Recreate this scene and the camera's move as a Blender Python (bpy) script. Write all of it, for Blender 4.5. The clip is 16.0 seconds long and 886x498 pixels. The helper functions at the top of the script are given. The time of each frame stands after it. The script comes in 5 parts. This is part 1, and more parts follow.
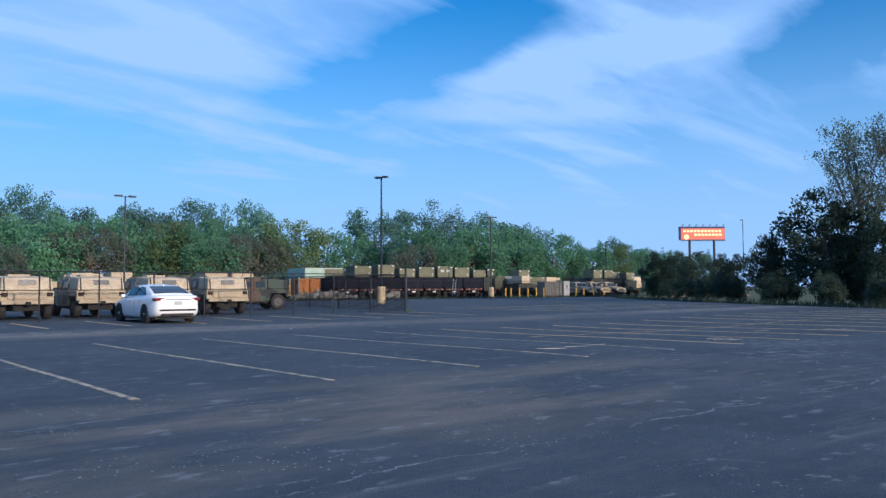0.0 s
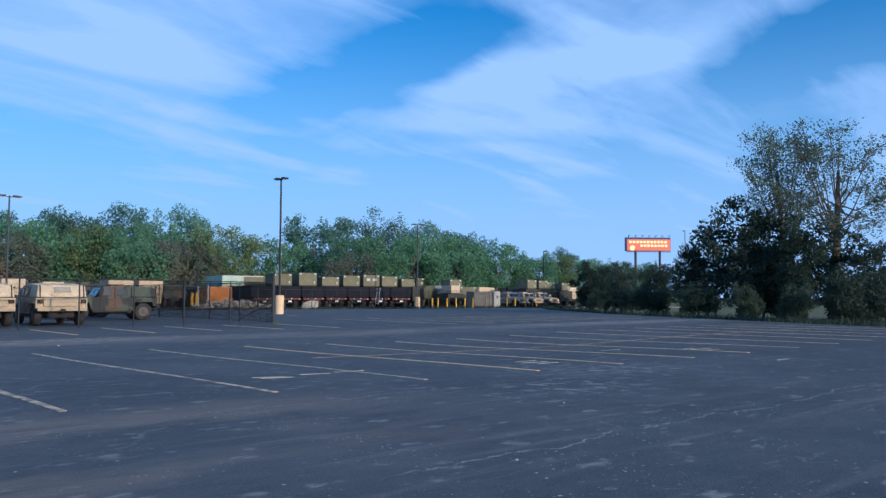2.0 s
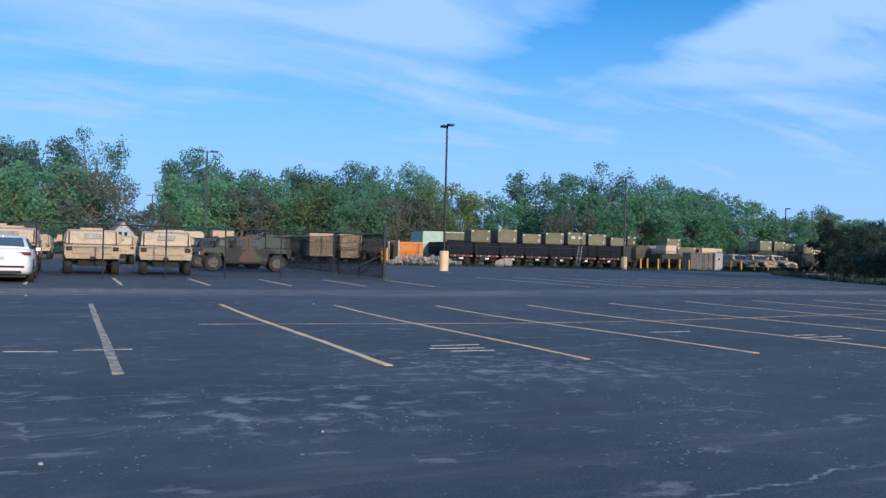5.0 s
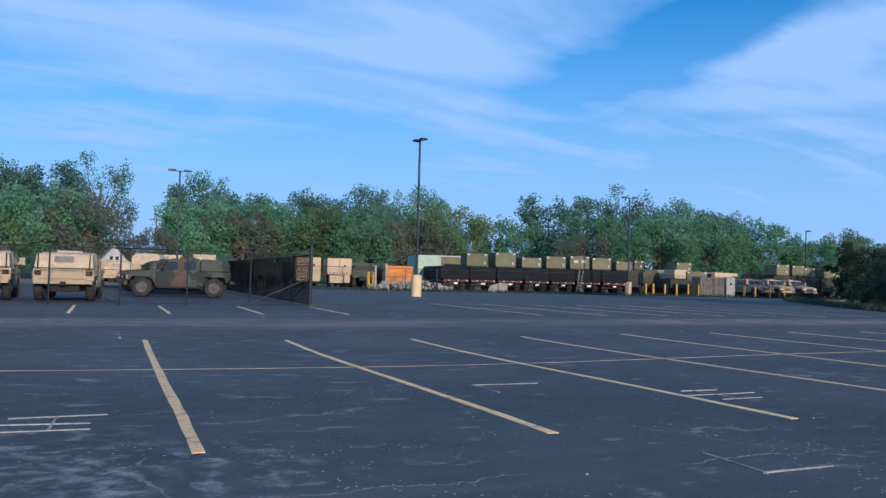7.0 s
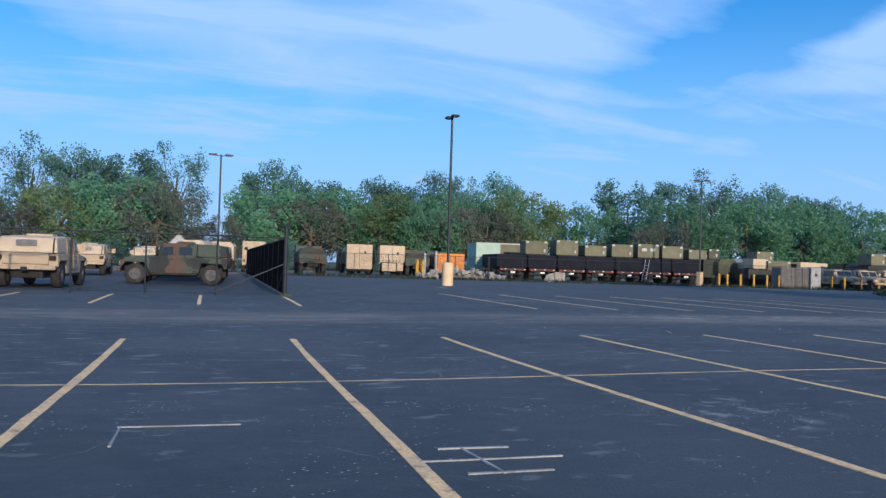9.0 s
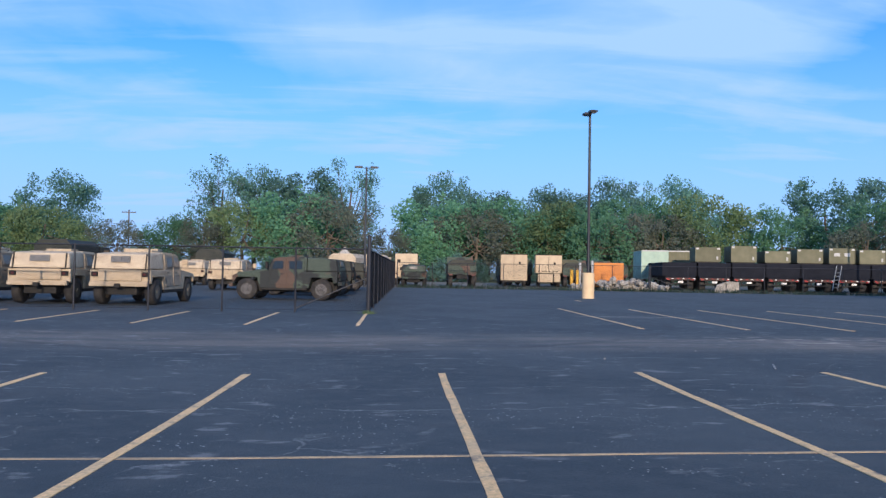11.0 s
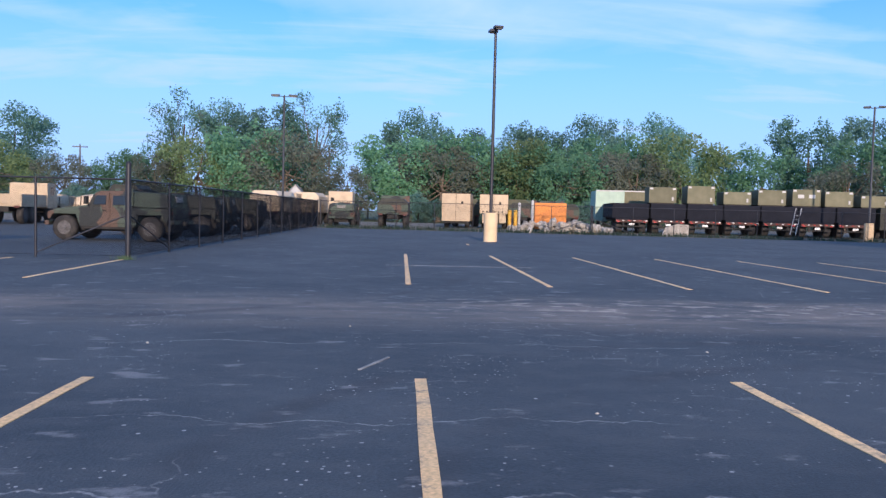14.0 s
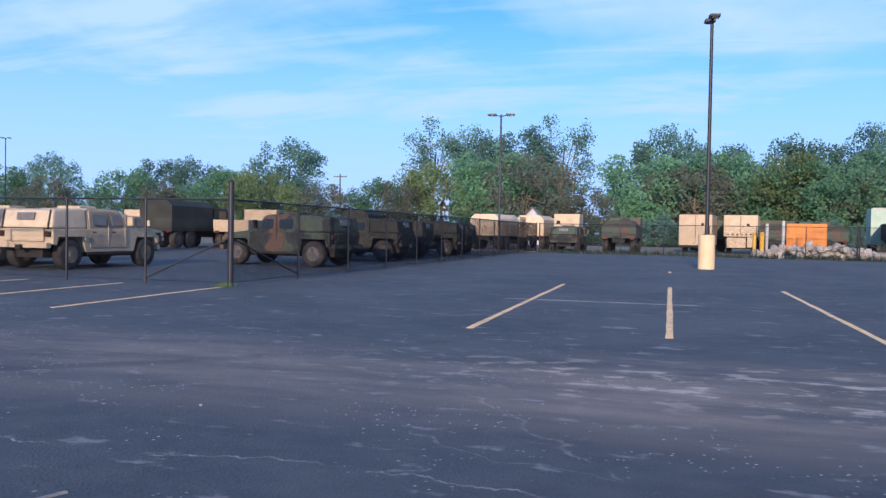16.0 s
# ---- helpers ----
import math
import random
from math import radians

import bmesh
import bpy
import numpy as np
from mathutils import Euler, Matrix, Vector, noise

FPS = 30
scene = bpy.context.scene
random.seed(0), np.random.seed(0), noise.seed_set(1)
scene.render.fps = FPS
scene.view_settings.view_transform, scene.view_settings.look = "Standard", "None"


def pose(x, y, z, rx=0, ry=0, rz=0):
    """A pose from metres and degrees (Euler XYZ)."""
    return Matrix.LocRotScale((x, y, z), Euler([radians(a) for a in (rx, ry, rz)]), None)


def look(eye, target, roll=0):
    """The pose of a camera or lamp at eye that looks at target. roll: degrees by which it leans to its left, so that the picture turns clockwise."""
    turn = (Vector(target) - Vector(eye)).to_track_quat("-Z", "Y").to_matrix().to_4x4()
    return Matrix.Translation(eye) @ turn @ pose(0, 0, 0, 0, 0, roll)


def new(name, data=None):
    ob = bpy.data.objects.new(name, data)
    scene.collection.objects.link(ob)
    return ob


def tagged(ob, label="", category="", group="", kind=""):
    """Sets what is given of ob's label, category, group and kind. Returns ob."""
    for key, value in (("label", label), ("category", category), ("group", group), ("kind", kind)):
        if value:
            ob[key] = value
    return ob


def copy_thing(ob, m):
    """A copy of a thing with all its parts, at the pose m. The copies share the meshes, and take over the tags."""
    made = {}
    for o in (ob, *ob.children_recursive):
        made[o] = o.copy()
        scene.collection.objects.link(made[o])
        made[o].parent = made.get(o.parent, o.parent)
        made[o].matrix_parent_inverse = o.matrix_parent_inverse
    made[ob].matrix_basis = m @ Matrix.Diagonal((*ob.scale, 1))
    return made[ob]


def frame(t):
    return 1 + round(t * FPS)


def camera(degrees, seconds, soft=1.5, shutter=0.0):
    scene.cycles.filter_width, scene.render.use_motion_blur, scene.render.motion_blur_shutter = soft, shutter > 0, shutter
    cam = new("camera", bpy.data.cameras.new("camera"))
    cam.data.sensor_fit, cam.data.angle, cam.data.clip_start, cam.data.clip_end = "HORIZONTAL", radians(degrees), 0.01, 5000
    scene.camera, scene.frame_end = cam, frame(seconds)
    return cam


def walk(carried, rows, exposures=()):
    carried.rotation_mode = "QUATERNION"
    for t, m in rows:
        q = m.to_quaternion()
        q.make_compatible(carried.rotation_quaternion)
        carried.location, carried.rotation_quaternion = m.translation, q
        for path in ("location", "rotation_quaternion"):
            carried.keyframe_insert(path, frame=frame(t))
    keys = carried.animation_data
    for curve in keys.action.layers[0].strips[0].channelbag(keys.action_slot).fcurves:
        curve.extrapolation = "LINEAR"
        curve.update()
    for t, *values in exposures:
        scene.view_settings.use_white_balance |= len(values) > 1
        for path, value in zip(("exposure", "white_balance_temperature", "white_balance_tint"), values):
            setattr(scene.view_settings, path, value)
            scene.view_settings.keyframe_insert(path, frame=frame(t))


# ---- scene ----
cam = camera(57.8, 16.0, soft=1.4)
PATH = [
    (0, (-3.385, -1.445, 1.349), (-2.098, 0.082, 1.443), -0.2),
    (0.5, (-2.034, -1.413, 1.38), (-0.743, 0.111, 1.473), -0.3),
    (1, (-0.464, -1.413, 1.371), (0.907, 0.041, 1.456), -0.4),
    (1.5, (0.9, -1.489, 1.411), (2.266, -0.03, 1.487), 0.1),
    (2, (2.401, -1.391, 1.362), (3.759, 0.073, 1.48), 0.2),
    (2.5, (3.817, -1.445, 1.361), (5.239, -0.043, 1.471), -0.0),
    (3, (5.332, -1.41, 1.346), (6.763, -0.013, 1.396), -0.0),
    (3.5, (6.739, -1.351, 1.324), (8.07, 0.142, 1.306), 0.5),
    (4, (8.193, -0.947, 1.293), (9.355, 0.678, 1.198), 1.0),
    (4.2, (8.687, -0.792, 1.285), (9.735, 0.908, 1.174), 1.1),
    (6.3, (13.746, 1.636, 1.252), (14.519, 3.473, 1.417), 0.9),
    (6.5, (14.325, 1.846, 1.259), (15.136, 3.67, 1.378), 1.0),
    (7, (15.674, 2.448, 1.245), (16.45, 4.29, 1.317), 1.4),
    (7.5, (16.935, 3.056, 1.229), (17.669, 4.915, 1.296), 1.5),
    (8, (18.159, 3.619, 1.241), (18.848, 5.495, 1.313), 1.6),
    (8.5, (19.335, 4.124, 1.257), (19.988, 6.014, 1.317), 1.6),
    (9, (20.457, 4.757, 1.263), (21.018, 6.676, 1.302), 1.7),
    (9.5, (21.473, 5.44, 1.285), (21.907, 7.393, 1.305), 1.8),
    (10, (22.403, 6.14, 1.31), (22.625, 8.128, 1.334), 1.7),
    (10.2, (22.744, 6.45, 1.322), (22.914, 8.443, 1.352), 1.6),
    (12.3, (26.457, 9.505, 1.424), (26.543, 11.501, 1.502), 0.7),
    (12.5, (26.913, 9.864, 1.421), (27.037, 11.858, 1.5), 0.7),
    (13, (27.914, 10.537, 1.413), (28.177, 12.519, 1.461), 1.0),
    (13.5, (29.067, 11.441, 1.384), (29.382, 13.416, 1.349), 1.2),
    (14, (29.986, 12.241, 1.401), (30.091, 14.236, 1.308), 1.4),
    (14.5, (30.834, 13.229, 1.4), (30.685, 15.222, 1.326), 1.5),
    (15, (31.588, 14.215, 1.403), (31.195, 16.175, 1.354), 1.4),
    (15.5, (32.245, 15.241, 1.382), (31.705, 17.167, 1.39), 1.1),
    (16, (32.86, 16.461, 1.375), (32.316, 18.385, 1.33), 1.0),
]
walk(cam, [(t, look(eye, target, roll)) for t, eye, target, roll in PATH], [(0, 0.0, 5800, 10), (2.5, -0.04, 5750, 10), (4, 0.08, 5900, 10), (7, -0.10, 5850, 10), (8.6, -0.04, 5850, 11), (9.7, 0.16, 6050, 12), (12.5, 0.08, 5900, 16), (14.5, 0.37, 6100, 21), (16, 0.35, 6150, 22)])

# ---- sky and sun ----
SUN_AZ = radians(177)      # direction the sun stands in, clockwise from +y
SUN_EL = radians(15)
world = bpy.data.worlds.new("sky")
scene.world = world
world.use_nodes = True
wn, wl = world.node_tree.nodes, world.node_tree.links
wn.clear()


def wnode(kind, **values):
    n = wn.new(kind)
    for key, value in values.items():
        if key == "operation":
            n.operation = value
        elif key == "data_type":
            n.data_type = value
    return n


sky = wn.new("ShaderNodeTexSky")
sky.sky_type = "NISHITA"
sky.sun_disc = False
sky.sun_elevation = SUN_EL
sky.sun_rotation = SUN_AZ
sky.air_density, sky.dust_density, sky.ozone_density = 1.3, 0.6, 3.0
tc = wn.new("ShaderNodeTexCoord")
sep = wn.new("ShaderNodeSeparateXYZ")
wl.new(tc.outputs["Generated"], sep.inputs[0])
lift = wnode("ShaderNodeMath", operation="ADD")
lift.inputs[1].default_value = 0.16
wl.new(sep.outputs["Z"], lift.inputs[0])
up = wnode("ShaderNodeMath", operation="MAXIMUM")
up.inputs[1].default_value = 0.05
wl.new(lift.outputs[0], up.inputs[0])
flat = wn.new("ShaderNodeCombineXYZ")
for axis in ("X", "Y"):
    div = wnode("ShaderNodeMath", operation="DIVIDE")
    wl.new(sep.outputs[axis], div.inputs[0])
    wl.new(up.outputs[0], div.inputs[1])
    wl.new(div.outputs[0], flat.inputs[axis])


def cloud_layer(turn, stretch, scale, detail, low, high, offset):
    place = wn.new("ShaderNodeMapping")
    place.inputs["Rotation"].default_value = (0, 0, radians(turn))
    place.inputs["Scale"].default_value = stretch
    place.inputs["Location"].default_value = offset
    wl.new(flat.outputs[0], place.inputs[0])
    tex = wn.new("ShaderNodeTexNoise")
    tex.inputs["Scale"].default_value = scale
    tex.inputs["Detail"].default_value = detail
    tex.inputs["Roughness"].default_value = 0.55
    tex.inputs["Distortion"].default_value = 0.5
    wl.new(place.outputs[0], tex.inputs["Vector"])
    step = wn.new("ShaderNodeMapRange")
    step.interpolation_type = "SMOOTHSTEP"
    step.inputs["From Min"].default_value = low
    step.inputs["From Max"].default_value = high
    wl.new(tex.outputs["Fac"], step.inputs["Value"])
    return step.outputs["Result"]


warp = wn.new("ShaderNodeTexNoise")           # ragged edges for the cloud banks
warp.inputs["Scale"].default_value, warp.inputs["Detail"].default_value = 2.2, 7
wl.new(flat.outputs[0], warp.inputs["Vector"])
ragged = wn.new("ShaderNodeVectorMath")
ragged.operation = "MULTIPLY_ADD"
wl.new(warp.outputs["Color"], ragged.inputs[0])
ragged.inputs[1].default_value = (0.44, 0.44, 0)
wl.new(flat.outputs[0], ragged.inputs[2])


def bank(x, y, turn, long, wide, amount):
    """A soft drawn-out bank of cloud, or with a negative amount a gap in it."""
    shift = wn.new("ShaderNodeVectorMath")
    shift.operation = "SUBTRACT"
    wl.new(ragged.outputs[0], shift.inputs[0])
    shift.inputs[1].default_value = (x + 0.22, y + 0.22, 0)
    place = wn.new("ShaderNodeMapping")
    place.vector_type = "TEXTURE"
    place.inputs["Rotation"].default_value = (0, 0, radians(turn))
    place.inputs["Scale"].default_value = (long, wide, 1)
    wl.new(shift.outputs[0], place.inputs[0])
    far = wn.new("ShaderNodeVectorMath")
    far.operation = "LENGTH"
    wl.new(place.outputs[0], far.inputs[0])
    fall = wn.new("ShaderNodeMapRange")
    fall.interpolation_type = "SMOOTHSTEP"
    fall.inputs["From Min"].default_value, fall.inputs["From Max"].default_value = 1.0, 0.1
    fall.inputs["To Min"].default_value, fall.inputs["To Max"].default_value = 0.0, amount
    wl.new(far.outputs["Value"], fall.inputs["Value"])
    return fall.outputs["Result"]


def total(values):
    result = values[0]
    for value in values[1:]:
        plus = wnode("ShaderNodeMath", operation="ADD")
        wl.new(result, plus.inputs[0])
        wl.new(value, plus.inputs[1])
        result = plus.outputs[0]
    return result


def weighted(value, amount, base=0.0):
    w = wnode("ShaderNodeMath", operation="MULTIPLY_ADD")
    wl.new(value, w.inputs[0])
    w.inputs[1].default_value, w.inputs[2].default_value = amount, base
    return w.outputs[0]


broad = weighted(cloud_layer(38, (1.0, 0.62, 1), 0.9, 7, 0.36, 0.64, (0.9, 2.6, 0)), 0.34, 0.28)
streak = weighted(cloud_layer(-38, (0.55, 1.9, 1), 2.0, 10, 0.38, 0.68, (3.1, 0.4, 0)), 0.44)
thick = wnode("ShaderNodeMath", operation="ADD")
thick.use_clamp = True
thick.inputs[1].default_value = 0.0
wl.new(total([broad, streak,
              bank(1.36, 1.75, 84, 1.0, 0.36, -0.75), bank(1.95, 0.62, 70, 0.8, 0.34, -0.8),
              bank(1.74, 1.25, 100, 0.85, 0.20, 0.50), bank(1.80, 1.92, -42, 0.66, 0.19, 0.42), bank(2.10, 1.98, -40, 0.45, 0.15, 0.25),
              bank(0.75, 2.0, 60, 1.2, 0.55, 0.34), bank(0.15, 2.3, 20, 0.7, 0.40, 0.40),
              bank(-0.70, 2.35, 20, 0.75, 0.28, -0.34), bank(-1.35, 2.55, 10, 0.5, 0.22, -0.3), bank(-1.8, 1.95, 30, 0.8, 0.3, 0.12)]), thick.inputs[0])
veil = wn.new("ShaderNodeMapRange")          # thin haze towards the horizon
veil.inputs["From Min"].default_value, veil.inputs["From Max"].default_value = 0.0, 0.38
veil.interpolation_type = "SMOOTHSTEP"
veil.inputs["To Min"].default_value, veil.inputs["To Max"].default_value = 0.96, 0.0
wl.new(sep.outputs["Z"], veil.inputs["Value"])
cover = wnode("ShaderNodeMath", operation="MAXIMUM")
wl.new(thick.outputs[0], cover.inputs[0])
wl.new(veil.outputs["Result"], cover.inputs[1])
tint = wn.new("ShaderNodeMix")
tint.data_type, tint.blend_type = "RGBA", "MULTIPLY"
tint.inputs["Factor"].default_value = 1.0
tint.inputs["B"].default_value = (0.17, 0.97, 1.66, 1)
wl.new(sky.outputs[0], tint.inputs["A"])
mix = wn.new("ShaderNodeMix")
mix.data_type = "RGBA"
mix.inputs["B"].default_value = (3.95, 6.15, 9.9, 1)
wl.new(cover.outputs[0], mix.inputs["Factor"])
wl.new(tint.outputs["Result"], mix.inputs["A"])
back = wn.new("ShaderNodeBackground")
back.inputs["Strength"].default_value = 0.10
wl.new(mix.outputs["Result"], back.inputs["Color"])
wout = wn.new("ShaderNodeOutputWorld")
wl.new(back.outputs[0], wout.inputs["Surface"])

sun = new("sun", bpy.data.lights.new("sun", "SUN"))
sun.data.energy, sun.data.angle, sun.data.color = 5.0, radians(1.2), (1.0, 0.78, 0.55)
to_sun = Vector((math.sin(SUN_AZ) * math.cos(SUN_EL), math.cos(SUN_AZ) * math.cos(SUN_EL), math.sin(SUN_EL)))
sun.matrix_world = look(to_sun * 200, (0, 0, 0))

# ---- materials ----
def material(name, base, other=None, scale=3.0, rough=0.75, metal=0.0, bump=0.0, bump_scale=40.0, vary=0.0, low=0.4, high=0.65, fine=0.12, coords="Object", spec=0.3):
    """Two colours mixed by a broad noise, a fine grain over both, an optional bump, and a shade of its own for every object."""
    mat = bpy.data.materials.new(name)
    mat.use_nodes = True
    n, l = mat.node_tree.nodes, mat.node_tree.links
    bsdf = n["Principled BSDF"]
    bsdf.inputs["Roughness"].default_value = rough
    bsdf.inputs["Metallic"].default_value = metal
    bsdf.inputs["Specular IOR Level"].default_value = spec
    tex = n.new("ShaderNodeTexCoord")
    broad_noise = n.new("ShaderNodeTexNoise")
    broad_noise.inputs["Scale"].default_value = scale
    broad_noise.inputs["Detail"].default_value = 6
    l.new(tex.outputs[coords], broad_noise.inputs["Vector"])
    ramp = n.new("ShaderNodeMapRange")
    ramp.inputs["From Min"].default_value, ramp.inputs["From Max"].default_value = low, high
    l.new(broad_noise.outputs["Fac"], ramp.inputs["Value"])
    colour = n.new("ShaderNodeMix")
    colour.data_type = "RGBA"
    colour.inputs["A"].default_value = (*base, 1)
    colour.inputs["B"].default_value = (*(other or base), 1)
    l.new(ramp.outputs["Result"], colour.inputs["Factor"])
    grain = n.new("ShaderNodeTexNoise")
    grain.inputs["Scale"].default_value = bump_scale
    grain.inputs["Detail"].default_value = 4
    l.new(tex.outputs[coords], grain.inputs["Vector"])
    level = n.new("ShaderNodeMapRange")
    level.inputs["To Min"].default_value, level.inputs["To Max"].default_value = 1 - fine * 2, 1 + fine * 2
    l.new(grain.outputs["Fac"], level.inputs["Value"])
    result = level.outputs["Result"]
    if vary:
        info = n.new("ShaderNodeObjectInfo")
        own = n.new("ShaderNodeMapRange")
        own.inputs["To Min"].default_value, own.inputs["To Max"].default_value = 1 - vary, 1 + vary
        l.new(info.outputs["Random"], own.inputs["Value"])
        times = n.new("ShaderNodeMath")
        times.operation = "MULTIPLY"
        l.new(result, times.inputs[0])
        l.new(own.outputs["Result"], times.inputs[1])
        result = times.outputs[0]
    shade = n.new("ShaderNodeVectorMath")
    shade.operation = "SCALE"
    l.new(colour.outputs["Result"], shade.inputs[0])
    l.new(result, shade.inputs["Scale"])
    l.new(shade.outputs[0], bsdf.inputs["Base Color"])
    if bump:
        rise = n.new("ShaderNodeBump")
        rise.inputs["Strength"].default_value = bump
        rise.inputs["Distance"].default_value = 0.02
        l.new(grain.outputs["Fac"], rise.inputs["Height"])
        l.new(rise.outputs[0], bsdf.inputs["Normal"])
    return mat


def leaf_material(name, dark, light, warm=None):
    mat = material(name, dark, light, scale=0.6, rough=0.65, vary=0.28, low=0.35, high=0.65, fine=0.0)
    n, l = mat.node_tree.nodes, mat.node_tree.links
    bsdf = n["Principled BSDF"]
    geo = n.new("ShaderNodeNewGeometry")
    leafy = n.new("ShaderNodeMapRange")
    leafy.inputs["To Min"].default_value, leafy.inputs["To Max"].default_value = 0.86, 1.2
    l.new(geo.outputs["Random Per Island"], leafy.inputs["Value"])
    scaled = n.new("ShaderNodeVectorMath")
    scaled.operation = "SCALE"
    source = bsdf.inputs["Base Color"].links[0].from_socket
    l.new(source, scaled.inputs[0])
    l.new(leafy.outputs["Result"], scaled.inputs["Scale"])
    l.new(scaled.outputs[0], bsdf.inputs["Base Color"])
    see = n.new("ShaderNodeBsdfTranslucent")
    l.new(scaled.outputs[0], see.inputs["Color"])
    blend = n.new("ShaderNodeMixShader")
    blend.inputs[0].default_value = 0.55
    l.new(bsdf.outputs[0], blend.inputs[1])
    l.new(see.outputs[0], blend.inputs[2])
    l.new(blend.outputs[0], n["Material Output"].inputs["Surface"])
    return mat


def asphalt_material():
    mat = material("asphalt", (0.032, 0.044, 0.056), (0.053, 0.066, 0.078), scale=0.35, spec=0.35, rough=0.82, bump=0.5, bump_scale=55, fine=0.3)
    n, l = mat.node_tree.nodes, mat.node_tree.links
    bsdf = n["Principled BSDF"]
    source = bsdf.inputs["Base Color"].links[0].from_socket
    tex = n.new("ShaderNodeTexCoord")
    split = n.new("ShaderNodeSeparateXYZ")
    l.new(tex.outputs["Object"], split.inputs[0])

    def noise_of(scale, stretch, detail=5, turn=0.0):
        m = n.new("ShaderNodeMapping")
        m.inputs["Scale"].default_value = stretch
        m.inputs["Rotation"].default_value = (0, 0, radians(turn))
        l.new(tex.outputs["Object"], m.inputs[0])
        t = n.new("ShaderNodeTexNoise")
        t.inputs["Scale"].default_value, t.inputs["Detail"].default_value = scale, detail
        t.inputs["Roughness"].default_value = 0.62
        l.new(m.outputs[0], t.inputs["Vector"])
        return t.outputs["Fac"]

    def ranged(value, a, b, lo=0.0, hi=1.0):
        r = n.new("ShaderNodeMapRange")
        r.interpolation_type = "SMOOTHSTEP"
        r.inputs["From Min"].default_value, r.inputs["From Max"].default_value = a, b
        r.inputs["To Min"].default_value, r.inputs["To Max"].default_value = lo, hi
        l.new(value, r.inputs["Value"])
        return r.outputs["Result"]

    def math_of(op, a, b):
        m = n.new("ShaderNodeMath")
        m.operation = op
        for socket, value in zip(m.inputs, (a, b)):
            if isinstance(value, float):
                socket.default_value = value
            else:
                l.new(value, socket)
        return m.outputs[0]

    def over(colour, factor, rgb):
        m = n.new("ShaderNodeMix")
        m.data_type = "RGBA"
        l.new(factor, m.inputs["Factor"])
        l.new(colour, m.inputs["A"])
        m.inputs["B"].default_value = (*rgb, 1)
        return m.outputs["Result"]

    def lane(centre, width):
        away = math_of("ABSOLUTE", math_of("SUBTRACT", split.outputs["Y"], centre), 0.0)
        return ranged(away, width, width * 0.25)

    # pale dust worn into the driving lane, in flakes and long streaks
    ends = math_of("MAXIMUM", ranged(split.outputs["X"], 28.0, 33.0), ranged(split.outputs["X"], 20.0, 10.0))
    film = math_of("MULTIPLY", lane(23.7, 2.5), ranged(noise_of(0.6, (0.45, 1.6, 1), 9, 4), 0.30, 0.66))
    flakes = math_of("MULTIPLY", lane(24.2, 1.7), ranged(noise_of(2.8, (0.8, 1.3, 1), 9, 3), 0.53, 0.62))
    colour = over(source, math_of("MULTIPLY", film, math_of("MAXIMUM", math_of("MULTIPLY", ends, 0.62), 0.42)), (0.30, 0.245, 0.20))
    colour = over(colour, math_of("MULTIPLY", flakes, math_of("MAXIMUM", math_of("MULTIPLY", ends, 0.70), 0.06)), (0.44, 0.385, 0.32))
    # brownish silt washed over the asphalt before the first bays
    silt = math_of("MULTIPLY", math_of("MULTIPLY", lane(6.0, 3.2), ranged(split.outputs["X"], 11.0, 5.0)), ranged(noise_of(0.55, (0.5, 1.3, 1), 9, -14), 0.40, 0.62))
    colour = over(colour, math_of("MULTIPLY", silt, 0.65), (0.205, 0.165, 0.135))
    drag = math_of("MULTIPLY", lane(3.2, 5.5), ranged(noise_of(0.8, (0.22, 2.4, 1), 9, -10), 0.52, 0.70))
    colour = over(colour, math_of("MULTIPLY", drag, 0.38), (0.20, 0.185, 0.18))
    # dark curving tyre marks
    for cx, cy, radius in ((34.5, 15.2, 5.9), (34.5, 15.2, 4.5), (22.0, 31.0, 9.5)):
        gap = n.new("ShaderNodeVectorMath")
        gap.operation = "DISTANCE"
        l.new(tex.outputs["Object"], gap.inputs[0])
        gap.inputs[1].default_value = (cx, cy, 0)
        ring = ranged(math_of("ABSOLUTE", math_of("SUBTRACT", gap.outputs["Value"], radius), 0.0), 0.22, 0.05)
        colour = over(colour, math_of("MULTIPLY", ring, ranged(noise_of(0.5, (1, 1, 1), 3, radius), 0.42, 0.60, 0.0, 0.5)), (0.030, 0.032, 0.038))
    # blotchy weathering of the binder
    blotch = ranged(noise_of(2.6, (0.8, 1.2, 1), 7, 20), 0.40, 0.66)
    colour = over(colour, math_of("MULTIPLY", blotch, 0.30), (0.086, 0.094, 0.102))
    # scattered scuffs and drag marks
    scuff = ranged(noise_of(2.2, (0.75, 1.5, 1), 10, 8), 0.585, 0.68)
    colour = over(colour, math_of("MULTIPLY", scuff, 0.5), (0.26, 0.26, 0.265))
    oil = ranged(noise_of(0.6, (1, 1, 1), 3), 0.62, 0.75)
    colour = over(colour, math_of("MULTIPLY", oil, 0.4), (0.035, 0.035, 0.04))
    # mask that grows with X and fades out with Y
    worn = math_of("MULTIPLY", ranged(split.outputs["X"], 14.0, 27.0), ranged(split.outputs["Y"], 16.0, 8.0))
    colour = over(colour, math_of("MULTIPLY", worn, 0.42), (0.028, 0.040, 0.050))      # darker colour towards high X and low Y
    # weathered cracks, pale with grit: a wandering net and long cracks across the bays
    warp = n.new("ShaderNodeTexNoise")
    warp.inputs["Scale"].default_value, warp.inputs["Detail"].default_value = 0.8, 8
    l.new(tex.outputs["Object"], warp.inputs["Vector"])
    shift = n.new("ShaderNodeVectorMath")
